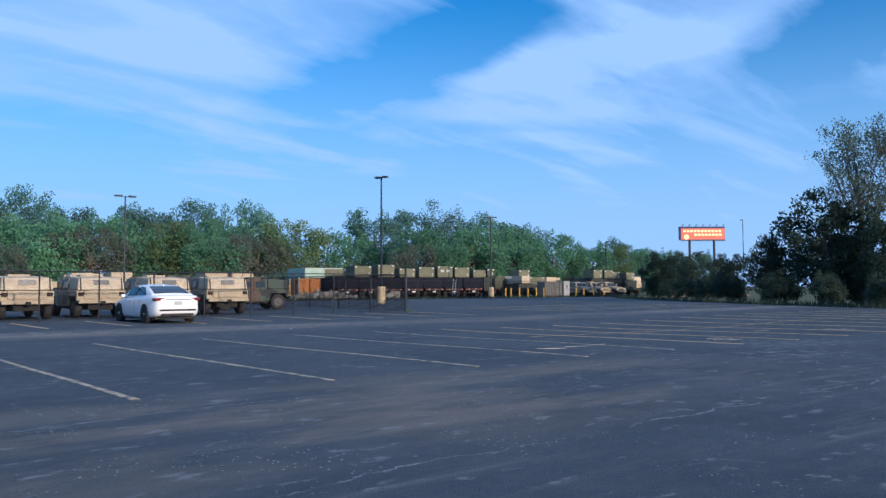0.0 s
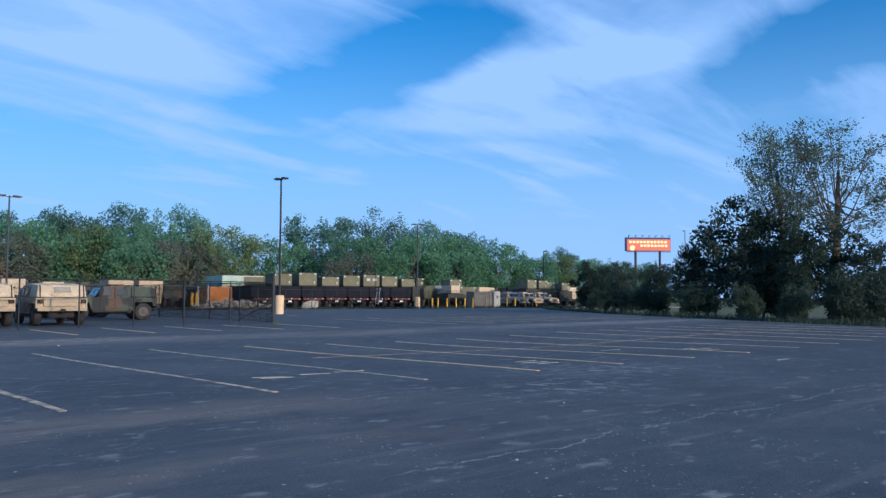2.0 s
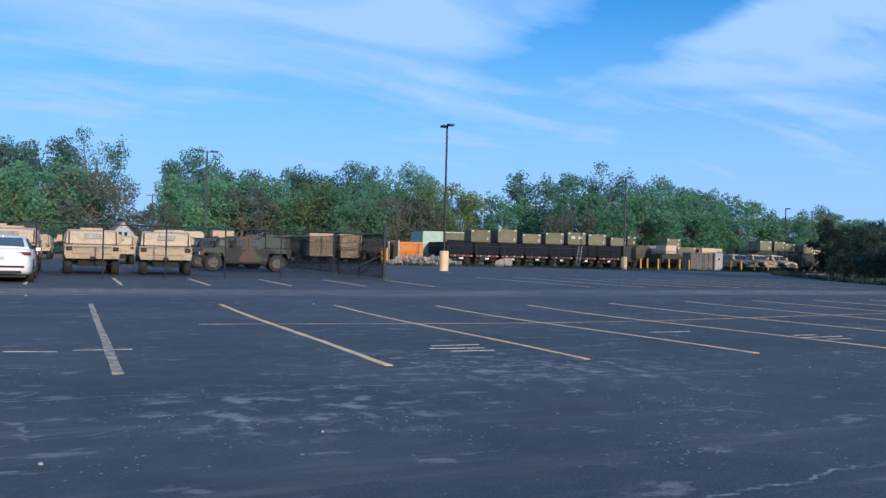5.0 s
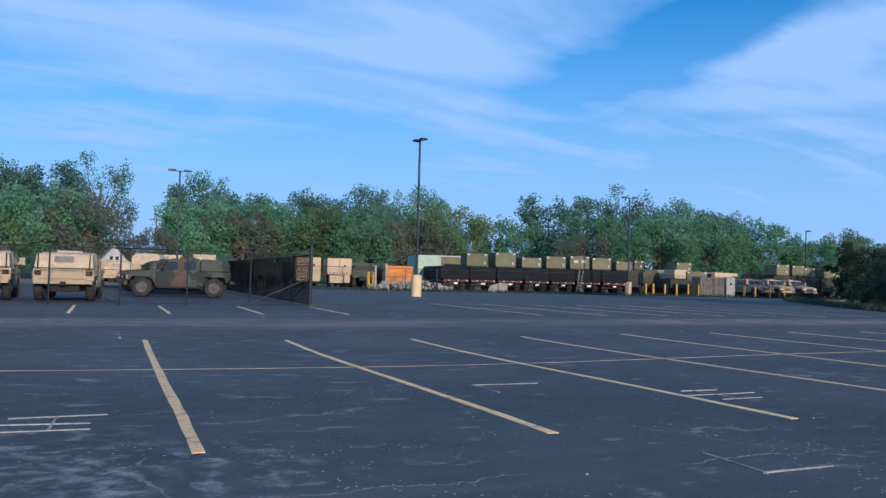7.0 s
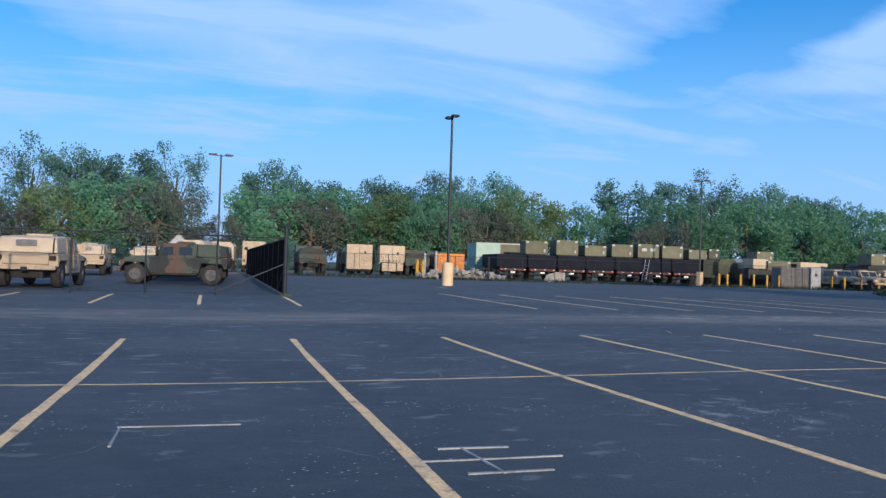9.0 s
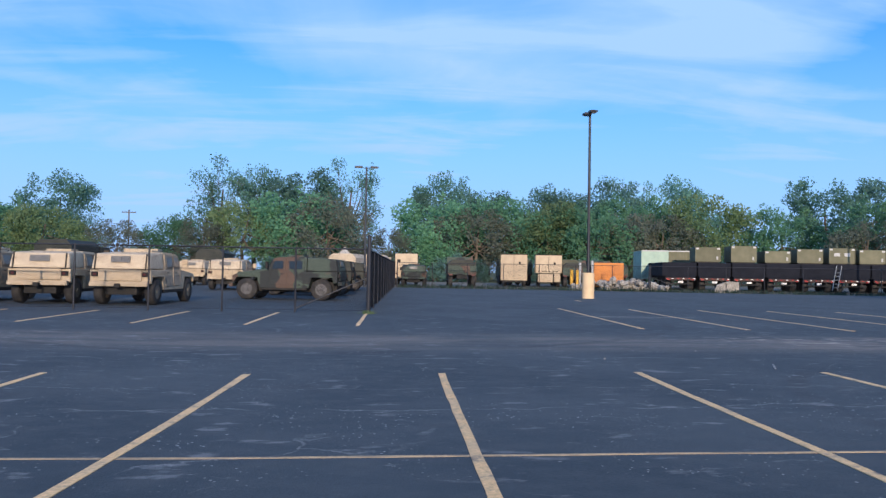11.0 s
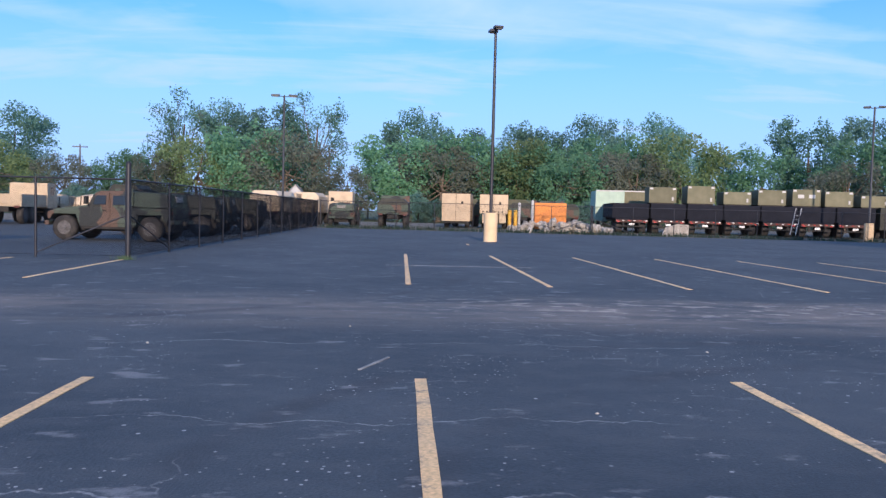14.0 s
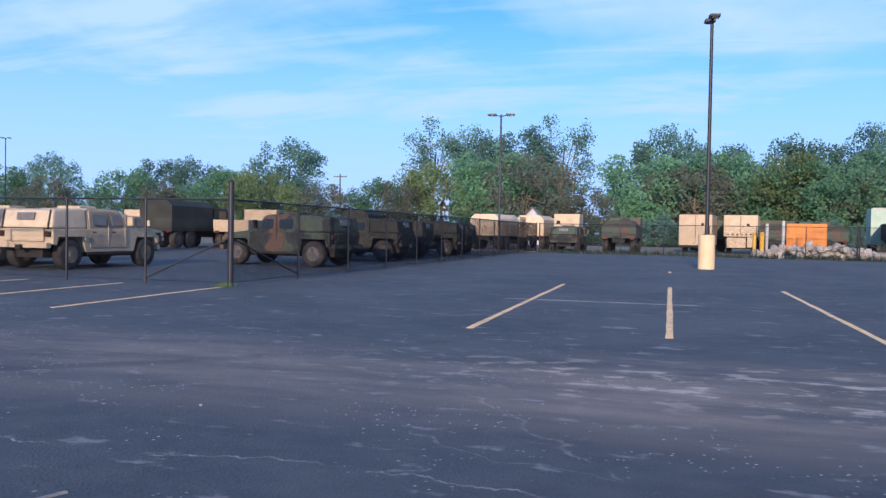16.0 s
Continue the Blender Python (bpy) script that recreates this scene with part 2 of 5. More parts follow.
    shift.operation = "MULTIPLY_ADD"
    l.new(warp.outputs["Color"], shift.inputs[0])
    shift.inputs[1].default_value = (1.8, 1.8, 0)
    l.new(tex.outputs["Object"], shift.inputs[2])
    grit = ranged(noise_of(9.0, (1, 1, 1), 3), 0.40, 0.60, 0.25, 1.0)
    for size, edge, lo, hi, strength in ((0.24, 0.0042, 0.50, 0.62, 0.34), (0.62, 0.0060, 0.56, 0.66, 0.28)):
        cells = n.new("ShaderNodeTexVoronoi")
        cells.feature = "DISTANCE_TO_EDGE"
        cells.inputs["Scale"].default_value = size
        l.new(shift.outputs[0], cells.inputs["Vector"])
        thin = ranged(cells.outputs["Distance"], edge, edge * 0.25)
        broken = math_of("MULTIPLY", ranged(noise_of(0.45, (1, 1, 1), 4, size * 90), lo, hi), grit)
        colour = over(colour, math_of("MULTIPLY", math_of("MULTIPLY", thin, broken), strength), (0.40, 0.395, 0.385))
    wave = ranged(noise_of(0.7, (1, 0.05, 1), 6), 0.0, 1.0, -0.35, 0.35)
    for level, width in ((16.05, 0.020), (17.55, 0.014), (20.7, 0.018), (3.3, 0.022), (7.0, 0.016), (-0.4, 0.022)):
        off = math_of("ABSOLUTE", math_of("ADD", math_of("SUBTRACT", split.outputs["Y"], level), wave), 0.0)
        gaps = math_of("MULTIPLY", ranged(noise_of(0.5, (1, 1, 1), 3, level), 0.40, 0.52), grit)
        colour = over(colour, math_of("MULTIPLY", math_of("MULTIPLY", ranged(off, width, width * 0.3), gaps), 0.55), (0.40, 0.395, 0.385))
    # small pale stones and flecks
    flecks = n.new("ShaderNodeTexVoronoi")
    flecks.inputs["Scale"].default_value = 4.5
    l.new(tex.outputs["Object"], flecks.inputs["Vector"])
    colour = over(colour, math_of("MULTIPLY", ranged(flecks.outputs["Distance"], 0.085, 0.05), ranged(noise_of(0.8, (1, 1, 1), 4), 0.45, 0.62)), (0.36, 0.36, 0.36))
    # loose grit, and powdery white scuffs around the sprayed marks
    grains = n.new("ShaderNodeTexVoronoi")
    grains.inputs["Scale"].default_value = 13.0
    l.new(tex.outputs["Object"], grains.inputs["Vector"])
    gritty = math_of("MULTIPLY", ranged(grains.outputs["Distance"], 0.17, 0.10), ranged(noise_of(0.7, (1, 1, 1), 6, 50), 0.47, 0.62))
    colour = over(colour, math_of("MULTIPLY", gritty, 0.85), (0.42, 0.41, 0.40))
    for cx, cy, reach in ((14.6, 8.2, 2.2), (16.0, 7.6, 1.5), (25.3, 11.2, 1.1), (12.2, 6.2, 1.6)):
        gap = n.new("ShaderNodeVectorMath")
        gap.operation = "DISTANCE"
        l.new(tex.outputs["Object"], gap.inputs[0])
        gap.inputs[1].default_value = (cx, cy, 0)
        powder = math_of("MULTIPLY", ranged(gap.outputs["Value"], reach, reach * 0.3), ranged(noise_of(3.4, (1, 1, 1), 9, cx), 0.50, 0.66))
        colour = over(colour, math_of("MULTIPLY", powder, 0.55), (0.32, 0.32, 0.33))
    l.new(colour, bsdf.inputs["Base Color"])
    return mat


ASPHALT = asphalt_material()
GRASS = material("grass", (0.045, 0.065, 0.022), (0.10, 0.095, 0.045), scale=0.5, rough=0.9, bump=0.6, bump_scale=12, fine=0.25)
GRAVEL = material("gravel", (0.13, 0.12, 0.10), (0.20, 0.18, 0.15), scale=0.4, rough=0.9, bump=0.6, bump_scale=20, fine=0.25)
PAINT_Y = material("yellow_paint", (0.74, 0.475, 0.225), (0.60, 0.41, 0.22), scale=2.5, rough=0.7, bump_scale=35, fine=0.28, vary=0.08)


def worn(mat, low, high):
    """Lets the dark asphalt show through where the paint has scuffed away."""
    n, l = mat.node_tree.nodes, mat.node_tree.links
    bsdf = n["Principled BSDF"]
    source = bsdf.inputs["Base Color"].links[0].from_socket
    tex = n.new("ShaderNodeTexCoord")
    spots = n.new("ShaderNodeTexNoise")
    spots.inputs["Scale"].default_value, spots.inputs["Detail"].default_value = 5.0, 9
    spots.inputs["Roughness"].default_value = 0.7
    l.new(tex.outputs["Object"], spots.inputs["Vector"])
    r = n.new("ShaderNodeMapRange")
    r.inputs["From Min"].default_value, r.inputs["From Max"].default_value = low, high
    l.new(spots.outputs["Fac"], r.inputs["Value"])
    m = n.new("ShaderNodeMix")
    m.data_type = "RGBA"
    l.new(r.outputs["Result"], m.inputs["Factor"])
    l.new(source, m.inputs["A"])
    m.inputs["B"].default_value = (0.075, 0.078, 0.085, 1)
    l.new(m.outputs["Result"], bsdf.inputs["Base Color"])
    return mat


worn(PAINT_Y, 0.55, 0.70)
PAINT_THIN = worn(material("thin_worn_yellow_paint", (0.52, 0.40, 0.25), (0.40, 0.33, 0.23), scale=2.5, rough=0.7, bump_scale=35, fine=0.28), 0.44, 0.62)
PAINT_W = material("white_paint", (0.30, 0.30, 0.29), (0.17, 0.17, 0.17), scale=3.0, rough=0.7, bump_scale=30, fine=0.3)
PAINT_FADED = material("faded_yellow_paint", (0.46, 0.33, 0.19), (0.24, 0.19, 0.13), scale=1.5, rough=0.75, bump_scale=30, fine=0.3)
POLE = material("dark_bronze_metal", (0.018, 0.021, 0.030), (0.028, 0.030, 0.038), scale=2, rough=0.5, metal=0.3, spec=0.4)
POLE_GREY = material("grey_metal", (0.042, 0.050, 0.064), (0.062, 0.068, 0.080), scale=2, rough=0.6, metal=0.2)
CREAM = material("cream_painted_concrete", (0.56, 0.42, 0.26), (0.62, 0.48, 0.31), scale=2.5, rough=0.75, bump=0.2, bump_scale=30, fine=0.06)
BLACK_WIRE = material("black_vinyl_wire", (0.007, 0.008, 0.011), rough=0.8, spec=0.1)
TAN = material("tan_vehicle_paint", (0.47, 0.375, 0.26), (0.40, 0.32, 0.225), scale=1.6, rough=0.7, bump_scale=14, fine=0.07, vary=0.07)
TAN_CLOTH = material("tan_canvas", (0.54, 0.45, 0.335), (0.46, 0.38, 0.285), scale=2.2, rough=0.9, bump=0.4, bump_scale=6, fine=0.08)
DOOR_CLOTH = material("faded_brown_grey_door_canvas", (0.30, 0.245, 0.185), (0.24, 0.20, 0.155), scale=2.5, rough=0.9, bump=0.3, bump_scale=8, fine=0.1, vary=0.1)
GREEN = material("olive_vehicle_paint", (0.055, 0.062, 0.040), (0.085, 0.085, 0.060), scale=1.2, rough=0.7, fine=0.08, vary=0.12)
DARK = material("dark_green_paint", (0.022, 0.027, 0.024), (0.040, 0.043, 0.036), scale=1.2, rough=0.65, fine=0.08, vary=0.2)
RUBBER = material("tyre_rubber", (0.022, 0.022, 0.024), (0.05, 0.046, 0.042), scale=4, rough=0.85, bump=0.3, bump_scale=30)
RIM_TAN = material("dusty_rim", (0.20, 0.17, 0.12), (0.13, 0.11, 0.09), scale=6, rough=0.7)
RIM_DARK = material("dark_rim", (0.05, 0.05, 0.05), (0.09, 0.08, 0.075), scale=6, rough=0.7)
RIM_GREY = material("dusty_grey_rim", (0.11, 0.11, 0.115), (0.075, 0.072, 0.075), scale=6, rough=0.75)
GLASS = material("dark_glass", (0.02, 0.025, 0.03), rough=0.08, spec=0.6)
DUSTY_GLASS = material("dusty_vinyl_window", (0.16, 0.15, 0.14), (0.11, 0.11, 0.11), scale=3, rough=0.3, spec=0.5)
UNDER = material("undercarriage", (0.02, 0.02, 0.02), (0.035, 0.032, 0.03), scale=3, rough=0.8)
RED_LENS = material("red_lens", (0.35, 0.012, 0.015), rough=0.25, spec=0.6)
DULL_LENS = material("dull_dark_red_lens", (0.07, 0.012, 0.012), rough=0.4)
WHITE_LENS = material("white_lens", (0.7, 0.7, 0.68), rough=0.25, spec=0.6)
WHITE_CAR = material("white_car_paint", (0.72, 0.73, 0.74), (0.70, 0.71, 0.72), scale=0.8, rough=0.22, spec=0.5, fine=0.01)
CHROME = material("chrome", (0.6, 0.6, 0.6), rough=0.15, metal=1.0)
ORANGE = material("orange_steel", (0.62, 0.235, 0.055), (0.46, 0.17, 0.05), scale=1.5, rough=0.65, fine=0.1)
OLIVE_BOX = material("olive_shelter_paint", (0.115, 0.115, 0.072), (0.15, 0.145, 0.095), scale=1.1, rough=0.7, fine=0.08, vary=0.14)
MINT = material("pale_green_container", (0.34, 0.46, 0.38), (0.28, 0.38, 0.32), scale=1.1, rough=0.6, fine=0.08)
BLACK_TARP = material("black_trailer_paint", (0.006, 0.008, 0.015), (0.010, 0.012, 0.020), scale=1.5, rough=0.9, fine=0.1)
CONCRETE = material("broken_concrete", (0.30, 0.28, 0.25), (0.42, 0.40, 0.37), scale=2.2, rough=0.9, bump=0.5, bump_scale=14, fine=0.15, vary=0.15)
YELLOW = material("yellow_post_paint", (0.70, 0.40, 0.05), (0.58, 0.32, 0.05), scale=3, rough=0.6)
WHITE_BOX = material("pale_grey_cabinet", (0.42, 0.43, 0.43), (0.36, 0.36, 0.36), scale=2, rough=0.6)
GREY_BOX = material("weathered_grey_panels", (0.17, 0.165, 0.155), (0.13, 0.125, 0.12), scale=2, rough=0.8)
SIDING = material("white_siding", (0.42, 0.43, 0.45), (0.34, 0.35, 0.37), scale=1, rough=0.7)
SHINGLE = material("grey_shingle", (0.17, 0.165, 0.16), (0.23, 0.22, 0.215), scale=2, rough=0.9)
BARK = material("bark", (0.075, 0.06, 0.047), (0.13, 0.11, 0.09), scale=4, rough=0.95, bump=0.6, bump_scale=18)
LEAF = leaf_material("green_leaves", (0.095, 0.202, 0.158), (0.129, 0.254, 0.190))
LEAF_MID = leaf_material("mid_green_leaves", (0.086, 0.172, 0.148), (0.116, 0.218, 0.174))
LEAF_FRESH = leaf_material("fresh_green_leaves", (0.100, 0.231, 0.137), (0.143, 0.289, 0.162))
LEAF_LIGHT = leaf_material("bright_green_leaves", (0.133, 0.209, 0.095), (0.171, 0.231, 0.110))
# dark green, deepened further: the edge thicket's shade is put into this colour
LEAF_DARK_SHADED = leaf_material("dark_green_leaves_with_shade", (0.034, 0.058, 0.045), (0.048, 0.076, 0.054))
LEAF_GREY = leaf_material("dull_grey_green_leaves", (0.095, 0.140, 0.110), (0.125, 0.172, 0.130))
LEAF_BROWN = leaf_material("brownish_budding_twigs", (0.143, 0.163, 0.129), (0.163, 0.191, 0.142))


def camo_material():
    mat = material("woodland_camouflage_paint", (0.056, 0.076, 0.062), (0.026, 0.031, 0.033), scale=1.1, rough=0.75, low=0.52, high=0.54, fine=0.1)
    n, l = mat.node_tree.nodes, mat.node_tree.links
    bsdf = n["Principled BSDF"]
    source = bsdf.inputs["Base Color"].links[0].from_socket
    tex = n.new("ShaderNodeTexCoord")
    m = n.new("ShaderNodeMapping")
    m.inputs["Location"].default_value = (4.4, 1.3, 2.2)
    l.new(tex.outputs["Object"], m.inputs[0])
    spots = n.new("ShaderNodeTexNoise")
    spots.inputs["Scale"].default_value = 0.8
    l.new(m.outputs[0], spots.inputs["Vector"])
    r = n.new("ShaderNodeMapRange")
    r.inputs["From Min"].default_value, r.inputs["From Max"].default_value = 0.55, 0.57
    l.new(spots.outputs["Fac"], r.inputs["Value"])
    mixed = n.new("ShaderNodeMix")
    mixed.data_type = "RGBA"
    l.new(r.outputs["Result"], mixed.inputs["Factor"])
    l.new(source, mixed.inputs["A"])
    mixed.inputs["B"].default_value = (0.092, 0.062, 0.050, 1)
    l.new(mixed.outputs["Result"], bsdf.inputs["Base Color"])
    return mat


CAMO = camo_material()


# ---- mesh helpers ----
def finish(name, bm, mat, smooth=False):
    mesh = bpy.data.meshes.new(name)
    bm.to_mesh(mesh)
    bm.free()
    mesh.materials.append(mat)
    if smooth:
        for p in mesh.polygons:
            p.use_smooth = True
    return mesh


def part(name, bm, mat, parent, label="", smooth=False):
    ob = new(name, finish(name, bm, mat, smooth))
    ob.parent = parent
    return tagged(ob, label)


def put_box(bm, x0, x1, y0, y1, z0, z1, bevel=0.0):
    """Adds a box between two corners, its edges rounded."""
    made = bmesh.ops.create_cube(bm, size=1, matrix=Matrix.Translation(((x0 + x1) / 2, (y0 + y1) / 2, (z0 + z1) / 2)) @ Matrix.Diagonal((x1 - x0, y1 - y0, z1 - z0, 1)))
    if bevel:
        edges = list({e for v in made["verts"] for e in v.link_edges})
        bmesh.ops.bevel(bm, geom=edges, offset=bevel, segments=2, profile=0.6, affect="EDGES")
    return bm


def box(x0, x1, y0, y1, z0, z1, bevel=0.0):
    return put_box(bmesh.new(), x0, x1, y0, y1, z0, z1, bevel)


def put_tube(bm, a, b, r0, r1=None, sides=8):
    """Adds a straight tube from a to b."""
    a, b = Vector(a), Vector(b)
    d = b - a
    m = Matrix.Translation((a + b) / 2) @ d.to_track_quat("Z", "Y").to_matrix().to_4x4()
    bmesh.ops.create_cone(bm, cap_ends=True, segments=sides, radius1=r0, radius2=r0 if r1 is None else r1, depth=d.length, matrix=m)
    return bm


def tube(a, b, r0, r1=None, sides=8):
    return put_tube(bmesh.new(), a, b, r0, r1, sides)


def put_prism(bm, outline, y0, y1, bevel=0.0):
    """Adds a side outline of (x, z) corners drawn out from y0 to y1."""
    near = [bm.verts.new((x, y0, z)) for x, z in outline]
    far = [bm.verts.new((x, y1, z)) for x, z in outline]
    faces = [bm.faces.new(near), bm.faces.new(far[::-1])]
    for i in range(len(outline)):
        j = (i + 1) % len(outline)
        faces.append(bm.faces.new((near[j], near[i], far[i], far[j])))
    bmesh.ops.recalc_face_normals(bm, faces=faces)
    if bevel:
        bmesh.ops.bevel(bm, geom=list({e for f in faces for e in f.edges}), offset=bevel, segments=2, profile=0.6, affect="EDGES")
    return bm


def prism(outline, y0, y1, bevel=0.0):
    return put_prism(bmesh.new(), outline, y0, y1, bevel)


def thing(name, label, category, m=None, group="", kind=""):
    ob = new(name)
    ob.empty_display_size = 0.2
    if m is not None:
        ob.matrix_world = m
    return tagged(ob, label, category, group, kind)

# ---- ground ----
def polygon_slab(name, corners, z0, z1, mat):
    bm = bmesh.new()
    low = [bm.verts.new((x, y, z0)) for x, y in corners]
    top = [bm.verts.new((x, y, z1)) for x, y in corners]
    bm.faces.new(top)
    bm.faces.new(low[::-1])
    for i in range(len(corners)):
        j = (i + 1) % len(corners)
        bm.faces.new((low[i], low[j], top[j], top[i]))
    bmesh.ops.recalc_face_normals(bm, faces=bm.faces[:])
    return new(name, finish(name, bm, mat))


ground = new("ground", finish("ground", box(-1500, 1500, -1500, 1500, -0.9, -0.2), GRASS))
tagged(ground, "grassy ground reaching to the horizon around the yard", "ground", kind="structure")


def relief(x, y):
    """The asphalt's shallow drainage dip and the slight rise beside it."""
    side = 7.5 if x < 20.5 else 6.0
    dip = 0.125 * math.exp(-((y - 17.0) / (7.5 if y > 17 else 6.3)) ** 2) * math.exp(-((x - 20.5) / side) ** 2)
    rise = 0.06 * math.exp(-((x - 7.0) / 7.5) ** 2) / (1 + math.exp((y - 13.0) / 1.5)) / (1 + math.exp((4.0 - y) / 1.0))
    return rise - dip


def moulded(bm):
    for v in bm.verts:
        v.co.z += relief(v.co.x, v.co.y)
    return bm


def fence_y(x):
    return 74.0 - 0.145 * (x - 23.7)


EDGE = [(38, -40), (40, 2), (44, 14), (50, 26), (57, 38), (67, 52), (80, 64.5)]
corners = [(-70, -40), *EDGE, (80, fence_y(80) - 2.2), (24.5, fence_y(24.5) - 2.2), (-70, fence_y(-70) - 2.2)]
bm = bmesh.new()
bm.faces.new([bm.verts.new((x, y, 0)) for x, y in corners])
for i in range(56):
    bmesh.ops.bisect_plane(bm, geom=bm.verts[:] + bm.edges[:] + bm.faces[:], plane_co=(-18 + i, 0, 0), plane_no=(1, 0, 0))
for i in range(46):
    bmesh.ops.bisect_plane(bm, geom=bm.verts[:] + bm.edges[:] + bm.faces[:], plane_co=(0, -4 + i, 0), plane_no=(0, 1, 0))
moulded(bm)
rim = bmesh.ops.extrude_edge_only(bm, edges=[e for e in bm.edges if e.is_boundary])
for v in rim["geom"]:
    if isinstance(v, bmesh.types.BMVert):
        v.co.z = -0.3
bmesh.ops.recalc_face_normals(bm, faces=bm.faces[:])
lot = new("pavement", finish("pavement", bm, ASPHALT))
tagged(lot, "worn dark asphalt car park with pale scuffs and cracks", "pavement", kind="structure")
yard = polygon_slab("yard_surface", [(-70, fence_y(-70) - 0.2), (110, fence_y(110) - 0.2), (110, 109), (-70, 109)], -0.3, -0.03, GRAVEL)
tagged(yard, "bare gravel vehicle yard behind the back fence", "pavement", kind="structure")

# ---- painted bay lines ----
BAY = 2.74


def strip(bm, x0, x1, y0, y1, low=-0.02, high=0.006):
    """A thin band of paint from y0 to y1 whose edges waver a little."""
    steps = max(1, int((y1 - y0) / 0.5))
    rows = []
    for i in range(steps + 1):
        y = y0 + (y1 - y0) * i / steps
        l, r = x0 + random.uniform(-0.008, 0.008), x1 + random.uniform(-0.008, 0.008)
        rows.append([bm.verts.new(p) for p in ((l, y, low), (l, y, high), (r, y, high), (r, y, low))])
    for a, b in zip(rows, rows[1:]):
        for i in range(3):
            bm.faces.new((a[i], a[i + 1], b[i + 1], b[i]))
    bm.faces.new(rows[0][::-1])
    bm.faces.new(rows[-1])
    bmesh.ops.recalc_face_normals(bm, faces=bm.faces[:])
    return bm


def line_mesh(x0, x1, y0, y1, near=0.0, far=0.0):
    """A band whose two ends may stand a little off its true line."""
    bm = strip(bmesh.new(), x0, x1, y0, y1)
    for v in bm.verts:
        v.co.x += near + (far - near) * (v.co.y - y0) / (y1 - y0)
    return bm


def bay_line(x, y0, y1, label, width=0.1, mat=None, off=(0, 0)):
    ob = new("parking_line", finish("parking_line", moulded(line_mesh(x - width / 2, x + width / 2, y0, y1, *off)), mat or PAINT_Y))
    return tagged(ob, label, "road marking", "parking bay lines", "structure")


OFF = {6: (-0.12, 0.0), 7: (-0.05, -0.02), 8: (-0.14, 0.0), 9: (0.0, -0.02), 10: (0.0, 0.04), 11: (0.0, 0.04)}      # lines painted slightly askew
for k in range(-6, 16):
    bay_line(BAY * k, 8.22, 18.92, "worn yellow parking bay line painted on asphalt", mat=PAINT_THIN if k < 5 else None, off=OFF.get(k, (0, 0)))
for k in range(11, 18):
    bay_line(BAY * k, 27.52, 38.18, "faded yellow parking bay line beyond the driving lane")
for k in range(14):
    bay_line(23.0 - BAY * k, 27.52, 32.85, "faded yellow parking bay line ending at the fence")
bay_line(BAY * 12, 46.5, 47.6, "short faded remnant of a bay line")


def cross_line(x0, x1, y, slope, mat):
    bm = strip(bmesh.new(), -0.027, 0.027, x0, x1, -0.025, 0.002)
    bm.transform(Matrix.Translation((0, y, 0.001)) @ Matrix.Rotation(radians(-90) + slope, 4, "Z"))
    return tagged(new("parking_line", finish("parking_line", moulded(bm), mat)), "thin faded line along the heads of the bays", "road marking", kind="structure")


cross_line(12.5, 40, 13.74, 0.004, PAINT_FADED)
cross_line(29.6, 33.4, 32.85, 0.0, PAINT_W)

# ---- chalk survey marks ----
def chalk(points, label):
    bm = bmesh.new()
    for (ax, ay), (bx, by) in points:
        length = math.hypot(bx - ax, by - ay)
        one = strip(bmesh.new(), -0.011, 0.011, -0.02, length + 0.02, high=0.009)
        one.transform(Matrix.Translation((ax, ay, 0)) @ Matrix.Rotation(math.atan2(-(bx - ax), by - ay), 4, "Z"))
        piece = bpy.data.meshes.new("piece")
        one.to_mesh(piece)
        one.free()
        bm.from_mesh(piece)
        bpy.data.meshes.remove(piece)
    return tagged(new("chalk_mark", finish("chalk_mark", moulded(bm), PAINT_W)), label, "road marking", "white marks sprayed on the asphalt", "structure")


chalk([((19.81, 7.2), (19.79, 6.58)), ((19.79, 6.58), (20.4, 6.6))], "white sprayed corner mark on the asphalt")
chalk([((15.01, 9.96), (15.73, 10.01)), ((14.85, 9.65), (15.6, 9.6)), ((15.01, 9.33), (15.6, 9.32)), ((15.35, 9.98), (15.32, 9.35))], "white sprayed crossed marks on the asphalt")
chalk([((19.86, 10.65), (19.86, 11.34)), ((19.86, 11.34), (20.73, 11.33))], "white sprayed right-angle mark on the asphalt")
chalk([((22.07, 10.19), (22.55, 10.17)), ((21.85, 9.84), (22.82, 9.84)), ((22.06, 9.48), (22.6, 9.49)), ((22.22, 10.19), (22.28, 9.48))], "white sprayed barred mark beside a bay line")
chalk([((29.65, 19.3), (29.88, 19.88))], "single short white sprayed stroke on the asphalt")
chalk([((9.0, 10.2), (9.5, 10.05)), ((9.05, 10.0), (9.55, 9.9)), ((9.9, 10.2), (10.4, 10.1)), ((10.6, 10.2), (11.2, 10.2))], "faint white sprayed strokes beside a bay line")

